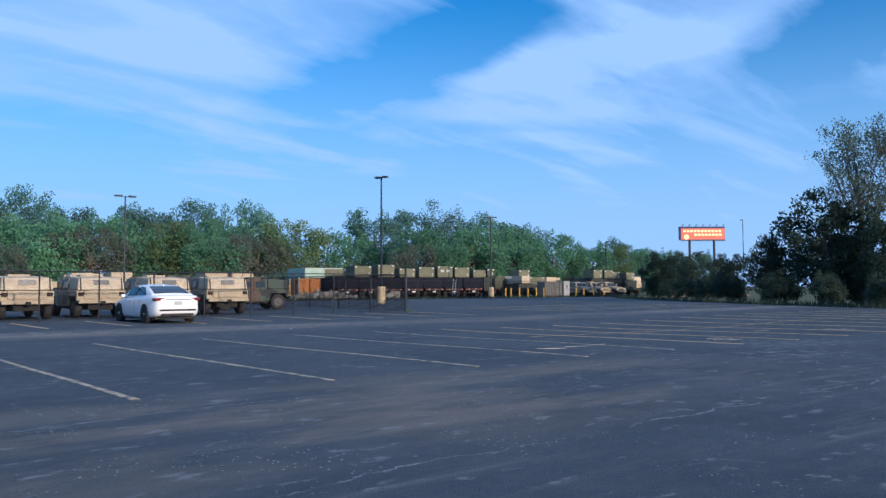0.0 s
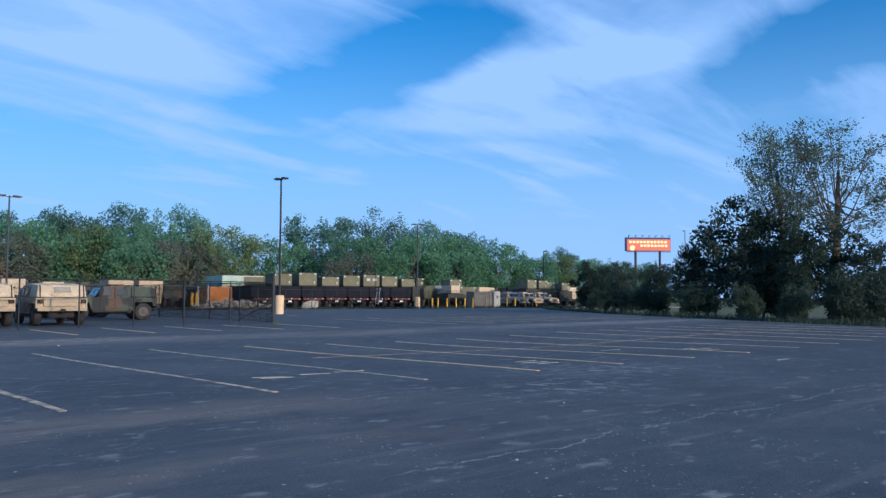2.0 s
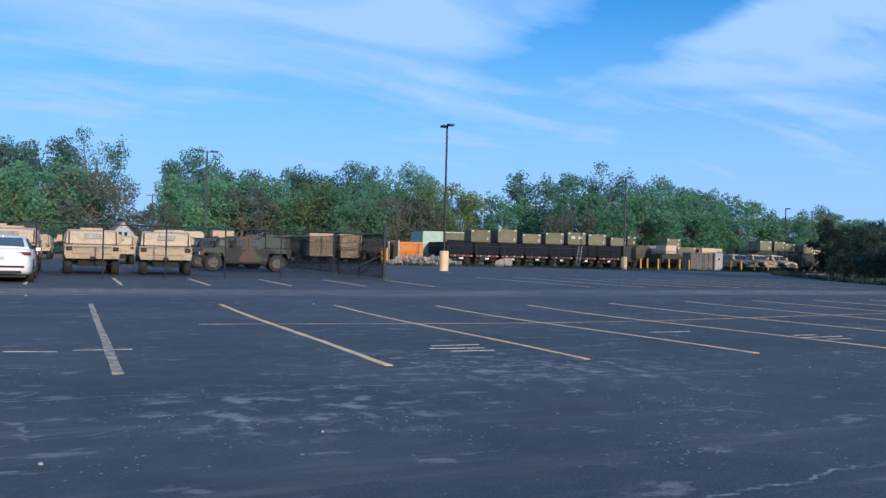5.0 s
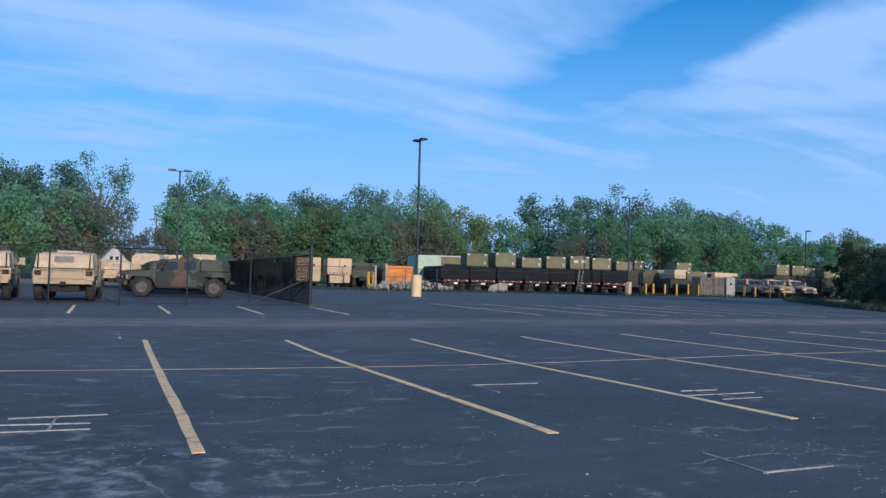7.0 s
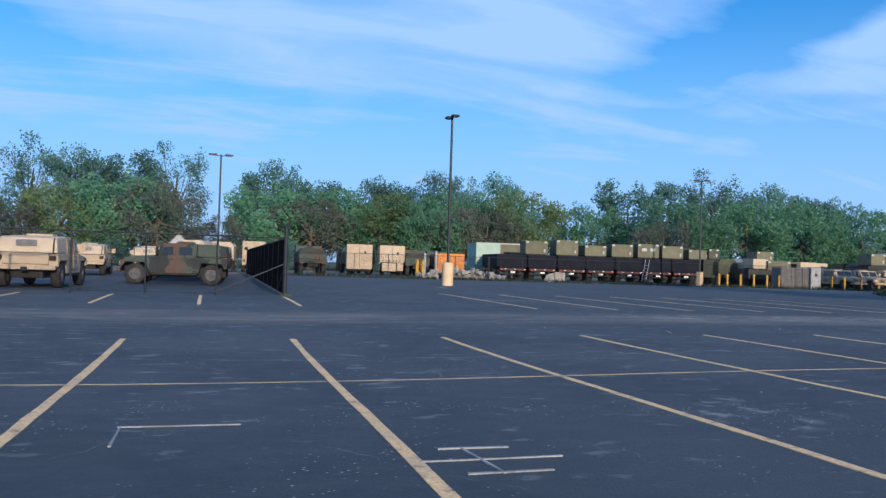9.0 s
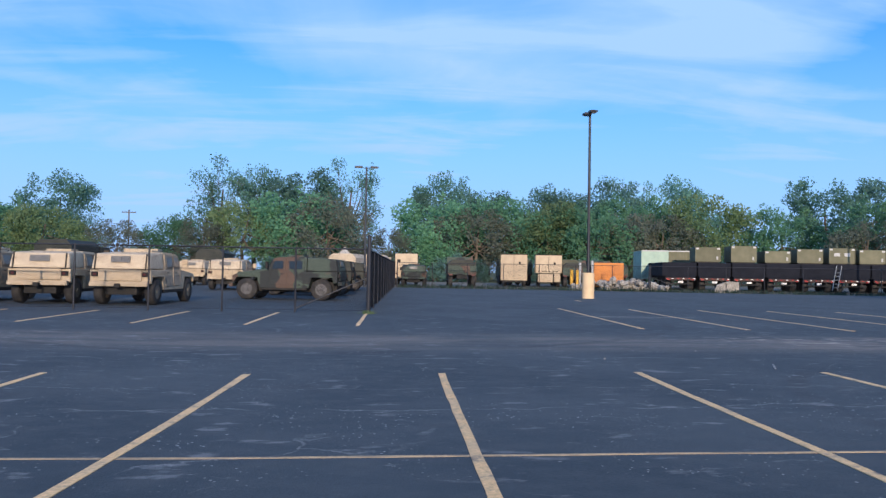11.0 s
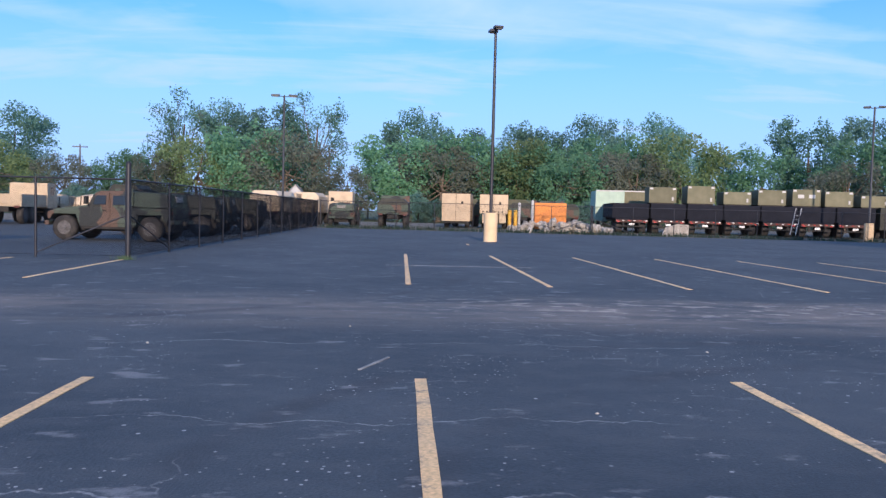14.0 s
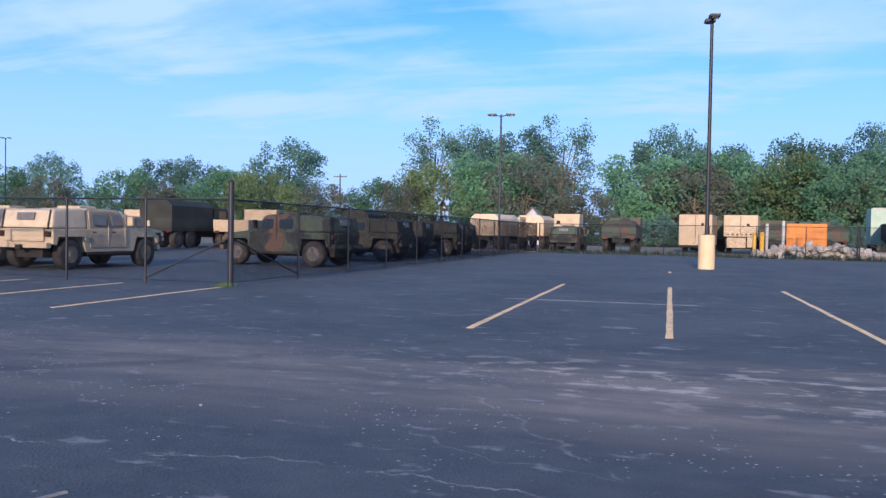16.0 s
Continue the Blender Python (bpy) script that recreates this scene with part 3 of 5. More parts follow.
# ---- trees ----
def leaf_cloud(name, rng, lobes, count, leaf, mat, hollow=0.55):
    """Many small single leaves and sprays in and on a set of lobes (x, y, z, radius)."""
    lobes = np.array(lobes)
    weight = lobes[:, 3] ** 2
    pick = rng.choice(len(lobes), count, p=weight / weight.sum())
    way = rng.normal(size=(count, 3))
    way /= np.linalg.norm(way, axis=1)[:, None]
    reach = hollow + (1.12 - hollow) * rng.random(count) ** 0.6
    centre = lobes[pick, :3] + way * (lobes[pick, 3] * reach * (1 + 0.12 * rng.normal(size=count)))[:, None] * np.array((1, 1, 0.85))
    a = rng.normal(size=(count, 3))
    a /= np.linalg.norm(a, axis=1)[:, None]
    b = np.cross(a, rng.normal(size=(count, 3)))
    b /= np.linalg.norm(b, axis=1)[:, None]
    size = leaf * rng.uniform(0.5, 1.35, count)[:, None]
    a, b = a * size, b * size * rng.uniform(0.45, 0.9, count)[:, None]
    corners = np.stack((centre - a, centre - b * 0.8, centre + a, centre + b), 1).reshape(-1, 3)
    mesh = bpy.data.meshes.new(name)
    mesh.vertices.add(4 * count)
    mesh.vertices.foreach_set("co", corners.ravel())
    mesh.loops.add(4 * count)
    mesh.loops.foreach_set("vertex_index", np.arange(4 * count))
    mesh.polygons.add(count)
    mesh.polygons.foreach_set("loop_start", np.arange(0, 4 * count, 4))
    mesh.update()
    mesh.validate()
    mesh.materials.append(mat)
    return mesh


def tree(label, seed, height, spread, count, leaf, mat, bare=0.25, lobes=16, hollow=0.55, limbs=9, category="tree", name="tree", twigs=0, stout=1.0, clumps=7):
    rng = np.random.default_rng(seed)
    ob = thing(name, label, category)
    bm = bmesh.new()
    r = 0.018 * height + 0.06
    top = Vector((rng.normal() * 0.3, rng.normal() * 0.3, height * 0.72))
    mid = Vector((rng.normal() * 0.2, rng.normal() * 0.2, height * 0.35))
    put_tube(bm, (0, 0, -0.3), mid, r * 1.25, r * 0.8, 9)
    put_tube(bm, mid, top, r * 0.8, r * 0.3, 8)
    balls = []
    for i in range(lobes):
        u = (i + rng.random()) / lobes
        z = height * (bare + (1 - bare) * (0.10 + 0.74 * u))
        wide = spread * math.sqrt(max(0.06, 1 - ((u - 0.36) / 0.72) ** 2)) * 0.74
        ang = i * 2.4 + rng.normal() * 0.5
        d = wide * math.sqrt(rng.uniform(0.2, 1.0))
        bough = spread * rng.uniform(0.22, 0.34)
        heart = Vector((d * math.cos(ang), d * math.sin(ang), min(z, height - bough * 0.9)))
        balls.append((*heart, bough * 0.62))
        for _ in range(clumps):          # leafy clumps on the outer side of each bough
            way = Vector(rng.normal(size=3)) + Vector((math.cos(ang) * 0.5, math.sin(ang) * 0.5, 0.45))
            spot = heart + way.normalized() * bough * rng.uniform(0.65, 1.15)
            balls.append((*spot, spread * rng.uniform(0.095, 0.18)))
    step = clumps + 1
    for i, (x, y, z, size) in enumerate(balls[:limbs * step:step]):
        start = mid.lerp(top, rng.uniform(0, 0.6))
        bend = start.lerp(Vector((x, y, z)), 0.5) + Vector((0, 0, -0.04 * height))
        put_tube(bm, start, bend, r * 0.42 * stout, r * 0.25 * stout, 6)
        put_tube(bm, bend, (x, y, z), r * 0.25 * stout, r * 0.08 * stout, 5)
        for tip in balls[i * step + 1:i * step + 1 + twigs]:
            put_tube(bm, bend.lerp(Vector((x, y, z)), rng.uniform(0.4, 1)), Vector(tip[:3]), r * 0.10 * stout, r * 0.03 * stout, 4)
    part("trunk", bm, BARK, ob)
    leaves = leaf_cloud("crown", rng, balls, count, leaf, mat, hollow)
    crown = new("crown", leaves)
    ob["tall"] = float(sorted(v.co.z for v in leaves.vertices)[int(len(leaves.vertices) * 0.9985)])
    crown.parent = ob
    return ob


def stand(ob, spots, rng):
    """Sets a tree and copies of it at (x, y, height) spots, each turned its own way."""
    tall = ob["tall"]
    del ob["tall"]
    for i, (x, y, high) in enumerate(spots):
        s = high / tall
        m = pose(x, y, 0, 0, 0, rng.uniform(0, 360)) @ Matrix.Diagonal((s * rng.uniform(0.84, 1.06), s * rng.uniform(0.9, 1.1), s, 1))
        if i == 0:
            ob.matrix_basis = m
        else:
            copy_thing(ob, m)
    return ob


wood = random.Random(4)
FULL = "tall broad-crowned green tree behind the yard"
a = tree(FULL, 1, 15, 7.4, 11500, 0.185, LEAF, lobes=18, bare=0.12)
stand(a, [(-95, 160, 16.6), (-62, 161, 14.0), (-39.5, 160, 16.8), (0.5, 160, 17.4), (33, 160, 17.8), (52.3, 160, 16.1), (76, 160, 18.0), (122.5, 135, 16.3), (140, 136, 14.9), (171, 135, 12.9)], wood)
b = tree(FULL, 2, 15, 7.2, 11500, 0.185, LEAF, lobes=20, bare=0.1)
stand(b, [(-104, 161, 13.2), (-45.5, 162, 14.0), (10.8, 162, 19.8), (38, 161, 17.2), (60, 160, 17.3), (82.5, 161, 17.2), (93.5, 136, 19.6), (128.5, 135, 16.2), (163, 135, 12.7), (187, 135, 13.4)], wood)
c = tree("tall dark green tree with an uneven crown", 3, 15, 7.0, 10500, 0.185, LEAF_MID, lobes=16, bare=0.1)
stand(c, [(-68.5, 160, 15.2), (-53, 160, 12.4), (6.0, 160, 19.4), (30, 160, 15.4), (40.8, 160, 16.2), (55.5, 161, 16.3), (65.5, 160, 18.9), (103, 137, 17.4), (116, 136, 15.6), (134, 136, 15.4)], wood)
c2 = tree("tall dark green tree with a lopsided crown", 13, 15, 7.2, 10500, 0.185, LEAF_MID, lobes=17, bare=0.1)
stand(c2, [(-35.5, 161, 12.4), (-17.5, 160, 11.8), (-84, 161, 11.6), (70.5, 161, 18.4), (88.5, 160, 17.0), (147, 135, 12.5), (155.5, 136, 10.0), (179, 135, 13.2), (197, 136, 12.8), (209, 136, 12.0)], wood)
d = tree("tall thin-leaved tree with bare limbs showing", 5, 16, 6.6, 4600, 0.16, LEAF, lobes=20, hollow=0.15, limbs=20, twigs=5, stout=0.7)
stand(d, [(109.3, 135, 20.2), (-10, 160, 17.2), (-3.5, 160, 16.4), (14.2, 158, 17.0)], wood)
e = tree("rounded yellowish green tree in new leaf", 6, 12, 7.0, 11000, 0.185, LEAF_LIGHT, bare=0.1, lobes=18)
stand(e, [(72.7, 134, 13.9), (-30, 132, 8.6), (0, 133, 9.6), (47, 134, 10.4), (155, 122, 9.2)], wood)
f = tree("rounded green tree in full leaf", 7, 11, 6.8, 10500, 0.185, LEAF_FRESH, bare=0.05, lobes=18)
stand(f, [(85.6, 134, 12.8), (29.5, 135, 11.2), (-38, 134, 9.8), (-11, 134, 8.2), (53, 131, 10.4), (96, 121, 11.4), (108, 121, 12.0), (120, 122, 12.4), (132, 121, 11.6), (144, 121, 10.0), (168, 123, 9.6), (182, 123, 9.6), (-56, 133, 9.6), (-85, 134, 10.2), (8, 133, 11.6), (196, 124, 9.6), (41, 136, 11.8), (64, 145, 13.0)], wood)
g = tree("low brownish tree just coming into bud", 8, 9.5, 6.4, 8500, 0.15, LEAF_BROWN, bare=0.05, lobes=17, hollow=0.35, limbs=17)
stand(g, [(59.2, 134, 11.0), (13.5, 129, 10.4), (22.5, 126, 6.4), (-5, 129, 7.4), (35.5, 132, 9.6), (90, 118, 8.0), (-19, 131, 7.2), (-47, 130, 7.2), (-70, 131, 8.2), (65, 133, 9.4)], wood)
h = tree("low dense green thicket bush under the trees", 9, 5.5, 5.4, 5200, 0.20, LEAF_MID, bare=0.0, lobes=15, name="bush", category="bush")
stand(h, [(x + wood.uniform(-2, 2), 120 + wood.uniform(-4, 4), wood.uniform(3.4, 6.4)) for x in range(-90, 210, 6) if abs(x - 19) > 4], wood)

# large trees at the edge of the asphalt
t1 = tree("tall sparse tree with fine bare branches and small new leaves", 21, 15.2, 4.3, 9000, 0.088, LEAF_GREY, bare=0.36, lobes=30, hollow=0.05, limbs=30, twigs=7, stout=0.5)
stand(t1, [(62, 25.6, 14.6), (62.6, 22.0, 14.3)], wood)
# t2 and t3 carry their shade in the darkened leaf colour
t2 = tree("dark leafy tree at the edge of the asphalt, shade in its leaf colour", 22, 10, 4.6, 11000, 0.15, LEAF_DARK_SHADED, bare=0.02, lobes=20, hollow=0.5)
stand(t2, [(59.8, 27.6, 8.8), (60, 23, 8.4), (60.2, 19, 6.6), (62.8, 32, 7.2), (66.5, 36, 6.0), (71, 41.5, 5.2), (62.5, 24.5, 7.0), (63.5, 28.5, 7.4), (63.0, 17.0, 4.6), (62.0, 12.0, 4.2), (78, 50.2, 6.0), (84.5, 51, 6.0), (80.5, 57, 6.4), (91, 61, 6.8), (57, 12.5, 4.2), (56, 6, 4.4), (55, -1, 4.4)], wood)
t3 = tree("dense dark thicket bush beside the asphalt, shade in its leaf colour", 23, 5.2, 4.4, 8500, 0.14, LEAF_DARK_SHADED, bare=0.0, lobes=17, name="bush", category="bush")
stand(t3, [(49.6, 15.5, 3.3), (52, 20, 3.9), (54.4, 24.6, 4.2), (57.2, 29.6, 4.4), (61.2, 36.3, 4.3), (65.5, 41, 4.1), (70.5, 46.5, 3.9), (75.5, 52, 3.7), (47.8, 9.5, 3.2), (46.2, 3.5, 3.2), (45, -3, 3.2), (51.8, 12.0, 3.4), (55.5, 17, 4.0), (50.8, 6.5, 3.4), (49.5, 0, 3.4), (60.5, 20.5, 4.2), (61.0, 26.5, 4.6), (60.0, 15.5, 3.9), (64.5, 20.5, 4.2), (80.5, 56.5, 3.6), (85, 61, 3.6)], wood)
t4 = tree("small nearly bare tree among the bushes", 24, 6, 2.2, 140, 0.10, LEAF_MID, bare=0.4, lobes=14, hollow=0.05, limbs=14, twigs=6)
stand(t4, [(61, 15.2, 5.6)], wood)

# ---- lamp posts ----
def lamp_post(x, y, height, turn, footing=0.0, mat=POLE, heads=2, label="dark steel parking lot lamp post with two flat heads", arm=0.75):
    ob = thing("lamp_post", label, "lamp post", pose(x, y, 0, 0, 0, turn), "yard lamp posts")
    if footing:
        bm = bmesh.new()
        put_tube(bm, (0, 0, -0.2), (0, 0, footing), 0.33, 0.33, 28)
        rims = [e for e in bm.edges if all(v.co.z > footing - 0.01 for v in e.verts)]
        bmesh.ops.bevel(bm, geom=rims, offset=0.03, segments=2, affect="EDGES")
        part("footing", bm, CREAM, ob, "cream painted round concrete footing")
        part("base_plate", box(-0.17, 0.17, -0.17, 0.17, footing, footing + 0.03, 0.005), mat, ob)
    part("pole", put_tube(bmesh.new(), (0, 0, footing), (0, 0, height), 0.085, 0.065, 12), mat, ob)
    for side in ((-1, 1) if heads == 2 else (1,)):
        part("arm", tube((0, 0, height - 0.12), (side * arm * 0.45, 0, height - 0.05), 0.035, 0.03, 8), mat, ob)
        head = part("lamp_head", prism([(side * arm * 0.35, height - 0.09), (side * arm, height - 0.07), (side * arm, height + 0.03), (side * arm * 0.35, height + 0.06)], -0.2, 0.2, 0.015), mat, ob)
        lens = part("lens", box(min(side * arm * 0.45, side * arm * 0.92), max(side * arm * 0.45, side * arm * 0.92), -0.14, 0.14, height - 0.105, height - 0.088), DUSTY_GLASS, head)
    return ob


lamp_post(34.3, 50.95, 10.2, -80, footing=1.40, arm=0.62, label="dark steel lamp post standing on a cream concrete footing")
lamp_post(21.2, 72.2, 9.65, 5, mat=POLE_GREY, arm=0.95)
lamp_post(64.7, 70.2, 9.9, -25, footing=1.3, mat=POLE_GREY)
lamp_post(-58.8, 110, 13.6, 20)
lamp_post(99.4, 80, 8.5, 0, heads=1, mat=POLE, label="dark single-headed lamp post at the yard's edge")
lamp_post(141.5, 80, 14.2, 60, heads=1, label="dark single-headed street lamp beyond the trees")


def utility_pole(x, y, height):
    ob = thing("utility_pole", "weathered wooden utility pole with a crossarm", "utility pole", pose(x, y, 0, 0, 0, 10))
    part("post", tube((0, 0, -0.2), (0, 0, height), 0.15, 0.10, 10), BARK, ob)
    part("crossarm", box(-1.1, 1.1, -0.06, 0.06, height - 0.5, height - 0.36, 0.01), BARK, ob)
    for sx in (-1, -0.5, 0.5, 1):
        part("insulator", tube((sx, 0, height - 0.36), (sx, 0, height - 0.2), 0.04, 0.025, 6), POLE_GREY, ob)
    return ob


utility_pole(17.5, 150, 11.5)
utility_pole(-20, 140, 10.5)
utility_pole(24, 155, 10.8)


# ---- chain-link fences ----
def chain_fence(label, a, b, height=2.05, step=3.0, braced=(True, True), pitch=0.058, w=0.0024):
    a, b = Vector((*a, 0)), Vector((*b, 0))
    length = (b - a).length
    turn = math.atan2(b.y - a.y, b.x - a.x)
    ob = thing("chain_link_fence", label, "fence", Matrix.Translation(a) @ Matrix.Rotation(turn, 4, "Z"), "black chain-link fences")
    n = max(1, round(length / step))
    for i in range(n + 1):
        x = length * i / n
        end = i in (0, n)
        part("post", tube((x, 0, -0.2), (x, 0, height + (0.05 if end else 0.0)), 0.045 if end else 0.03, None, 10), POLE, ob)
    part("top_rail", tube((0, 0, height - 0.03), (length, 0, height - 0.03), 0.021, None, 8), POLE, ob)
    part("tension_wire", tube((0, 0, 0.08), (length, 0, 0.08), 0.006, None, 4), POLE, ob)
    for on, x, d in ((braced[0], 0, 1), (braced[1], length, -1)):
        if on:
            far = x + d * length / n
            part("brace", tube((x, 0, height * 0.55), (far, 0, 0.12), 0.02, None, 6), POLE, ob)
    # woven wire: two crossing sets of slanting strands
    verts, faces = [], []
    rise = height - 0.12
    for way in (1, -1):
        x = -rise
        while x < length + rise:
            x0, x1, z0, z1 = x, x + way * rise, 0.07, 0.07 + rise
            if way < 0:
                x0, x1 = x, x - rise
            s0, s1 = 0.0, 1.0
            if x1 != x0:
                ta, tb = sorted(((0 - x0) / (x1 - x0), (length - x0) / (x1 - x0)))
                s0, s1 = max(s0, ta), min(s1, tb)
            if s1 - s0 > 0.01:
                p = (x0 + (x1 - x0) * s0, z0 + (z1 - z0) * s0)
                q = (x0 + (x1 - x0) * s1, z0 + (z1 - z0) * s1)
                k = len(verts)
                for px, pz in (p, q):
                    verts += [(px - w, -w * way, pz), (px + w, -w * way, pz), (px, w * 1.2 - w * way, pz)]
                faces += [(k, k + 1, k + 4, k + 3), (k + 1, k + 2, k + 5, k + 4), (k + 2, k, k + 3, k + 5)]
            x += pitch
    mesh = bpy.data.meshes.new("wire_mesh")
    mesh.from_pydata(verts, [], faces)
    mesh.materials.append(BLACK_WIRE)
    net = new("wire_mesh", mesh)
    net.parent = ob
    tagged(net, "woven black wire netting", kind="stuff")
    return ob


CORNER = (23.05, 33.05)
chain_fence("black chain-link fence along the parking bays", (-36.0, 33.05), (CORNER[0] - 0.03, 33.05), braced=(False, True), step=2.3)
chain_fence("black chain-link fence running back to the yard", (CORNER[0], CORNER[1] + 0.03), (23.6, fence_y(23.6) - 0.12), braced=(True, True), step=3.3, pitch=0.047, w=0.0034)
chain_fence("black chain-link fence in front of the stored trailers", (23.8, fence_y(23.8)), (44.0, fence_y(44.0)), braced=(False, True))
chain_fence("black chain-link fence in front of the stored trailers", (44.1, fence_y(44.1)), (88.0, fence_y(88.0)), braced=(True, False))

gate_post = thing("gate_post", "thick dark steel corner post of the fence", "post", pose(*CORNER, 0))
part("post", tube((0, 0, -0.3), (0, 0, 2.42), 0.065, None, 14), POLE, gate_post)
part("cap", tube((0, 0, 2.42), (0, 0, 2.48), 0.075, 0.03, 14), POLE, gate_post)


# ---- weeds and grass along the fence ----
def tufts(name, label, spots, height, mat, blades, seed, spread=0.25):
    rng = np.random.default_rng(seed)
    verts, faces = [], []
    for x, y in spots:
        for _ in range(blades):
            px, py = x + rng.normal() * spread, y + rng.normal() * spread
            ang, h = rng.uniform(0, 6.28), height * rng.uniform(0.4, 1.2)
            dx, dy = math.cos(ang), math.sin(ang)
            k, w = len(verts), height * 0.07
            lean = h * rng.uniform(0.1, 0.6)
            verts += [(px - dy * w, py + dx * w, -0.03), (px + dy * w, py - dx * w, -0.03), (px + dx * lean, py + dy * lean, h)]
            faces.append((k, k + 1, k + 2))
    mesh = bpy.data.meshes.new(name)
    mesh.from_pydata(verts, [], faces)
    mesh.materials.append(mat)
    return tagged(new(name, mesh), label, "grass", kind="stuff")


gr = random.Random(8)
tufts("grass", "rough grass and weeds along the foot of the fence", [(x, fence_y(x) + gr.uniform(-1.6, 0.8)) for x in [24 + 0.16 * i for i in range(400)]], 0.34, LEAF_DARK_SHADED, 14, 3)
tufts("grass", "rough grass at the edge of the asphalt under the bushes", [(x0 + (x1 - x0) * u + gr.uniform(0.2, 1.6), y0 + (y1 - y0) * u) for (x0, y0), (x1, y1) in zip(EDGE, EDGE[1:]) for u in [i / 45 for i in range(45)]], 0.4, LEAF_DARK_SHADED, 14, 4)
tufts("weeds", "bright green weed clump at the foot of the corner post", [(23.0, 32.85), (23.15, 32.75), (22.95, 32.8)], 0.12, LEAF_LIGHT, 60, 5, 0.08)
tufts("weeds", "low weeds growing from a crack in the asphalt", [(11.65 + 0.04 * i, 0.72 - 0.004 * i + 0.02 * (i % 3)) for i in range(30)] + [(10.55 + 0.03 * i, 0.52) for i in range(9)], 0.035, LEAF_LIGHT, 30, 6, 0.05)
tufts("weeds", "small yellowish weed clump beside a loose kerb strip", [(10.98, 0.6), (11.0, 0.57), (10.95, 0.58)], 0.075, LEAF_LIGHT, 40, 7, 0.035)
strip_piece = thing("kerb_strip", "pale broken strip of kerb lying on the asphalt", "kerb", pose(10.765, 0.02, relief(10.8, 0.0), 0, 0, 92))
part("strip", prism([(-0.34, -0.01), (0.33, -0.01), (0.30, 0.028), (0.05, 0.036), (-0.32, 0.03)], -0.03, 0.03, 0.006), CONCRETE, strip_piece)

# ---- vehicles ----
def wheel(parent, x, y, r, w, rim_mat, rim_r=0.55, name="wheel"):
    """A wheel at (x, y), resting on the ground: tyre with rounded shoulders, dished rim and hub."""
    ob = part(name, tube((x, y - w * 0.42, r), (x, y + w * 0.42, r), r * 0.30, None, 12), UNDER, parent)
    bm = bmesh.new()
    rings = []
    for off, rad in ((-0.5, rim_r), (-0.5, 0.86), (-0.40, 0.97), (-0.2, 1.0), (0.2, 1.0), (0.40, 0.97), (0.5, 0.86), (0.5, rim_r)):
        rings.append([bm.verts.new((x + r * rad * math.cos(a), y + off * w, r + r * rad * math.sin(a))) for a in [i * math.tau / 24 for i in range(24)]])
    for p, q in zip(rings, rings[1:]):
        for i in range(24):
            bm.faces.new((p[i], p[(i + 1) % 24], q[(i + 1) % 24], q[i]))
    bmesh.ops.recalc_face_normals(bm, faces=bm.faces[:])
    part("tyre", bm, RUBBER, ob, smooth=True)
    bm = bmesh.new()
    for side in (-1, 1):
        put_tube(bm, (x, y + side * w * 0.30, r), (x, y + side * w * 0.44, r), r * (rim_r + 0.03), None, 20)
        put_tube(bm, (x, y + side * w * 0.40, r), (x, y + side * w * 0.52, r), r * 0.20, r * 0.16, 12)
    part("rim", bm, rim_mat, ob)
    return ob


def tapered(bm, base_z, top_z, shrink):
    """Leans the sides inwards above base_z."""
    for v in bm.verts:
        if v.co.z > base_z:
            v.co.y *= 1 - shrink * (v.co.z - base_z) / (top_z - base_z)
    return bm


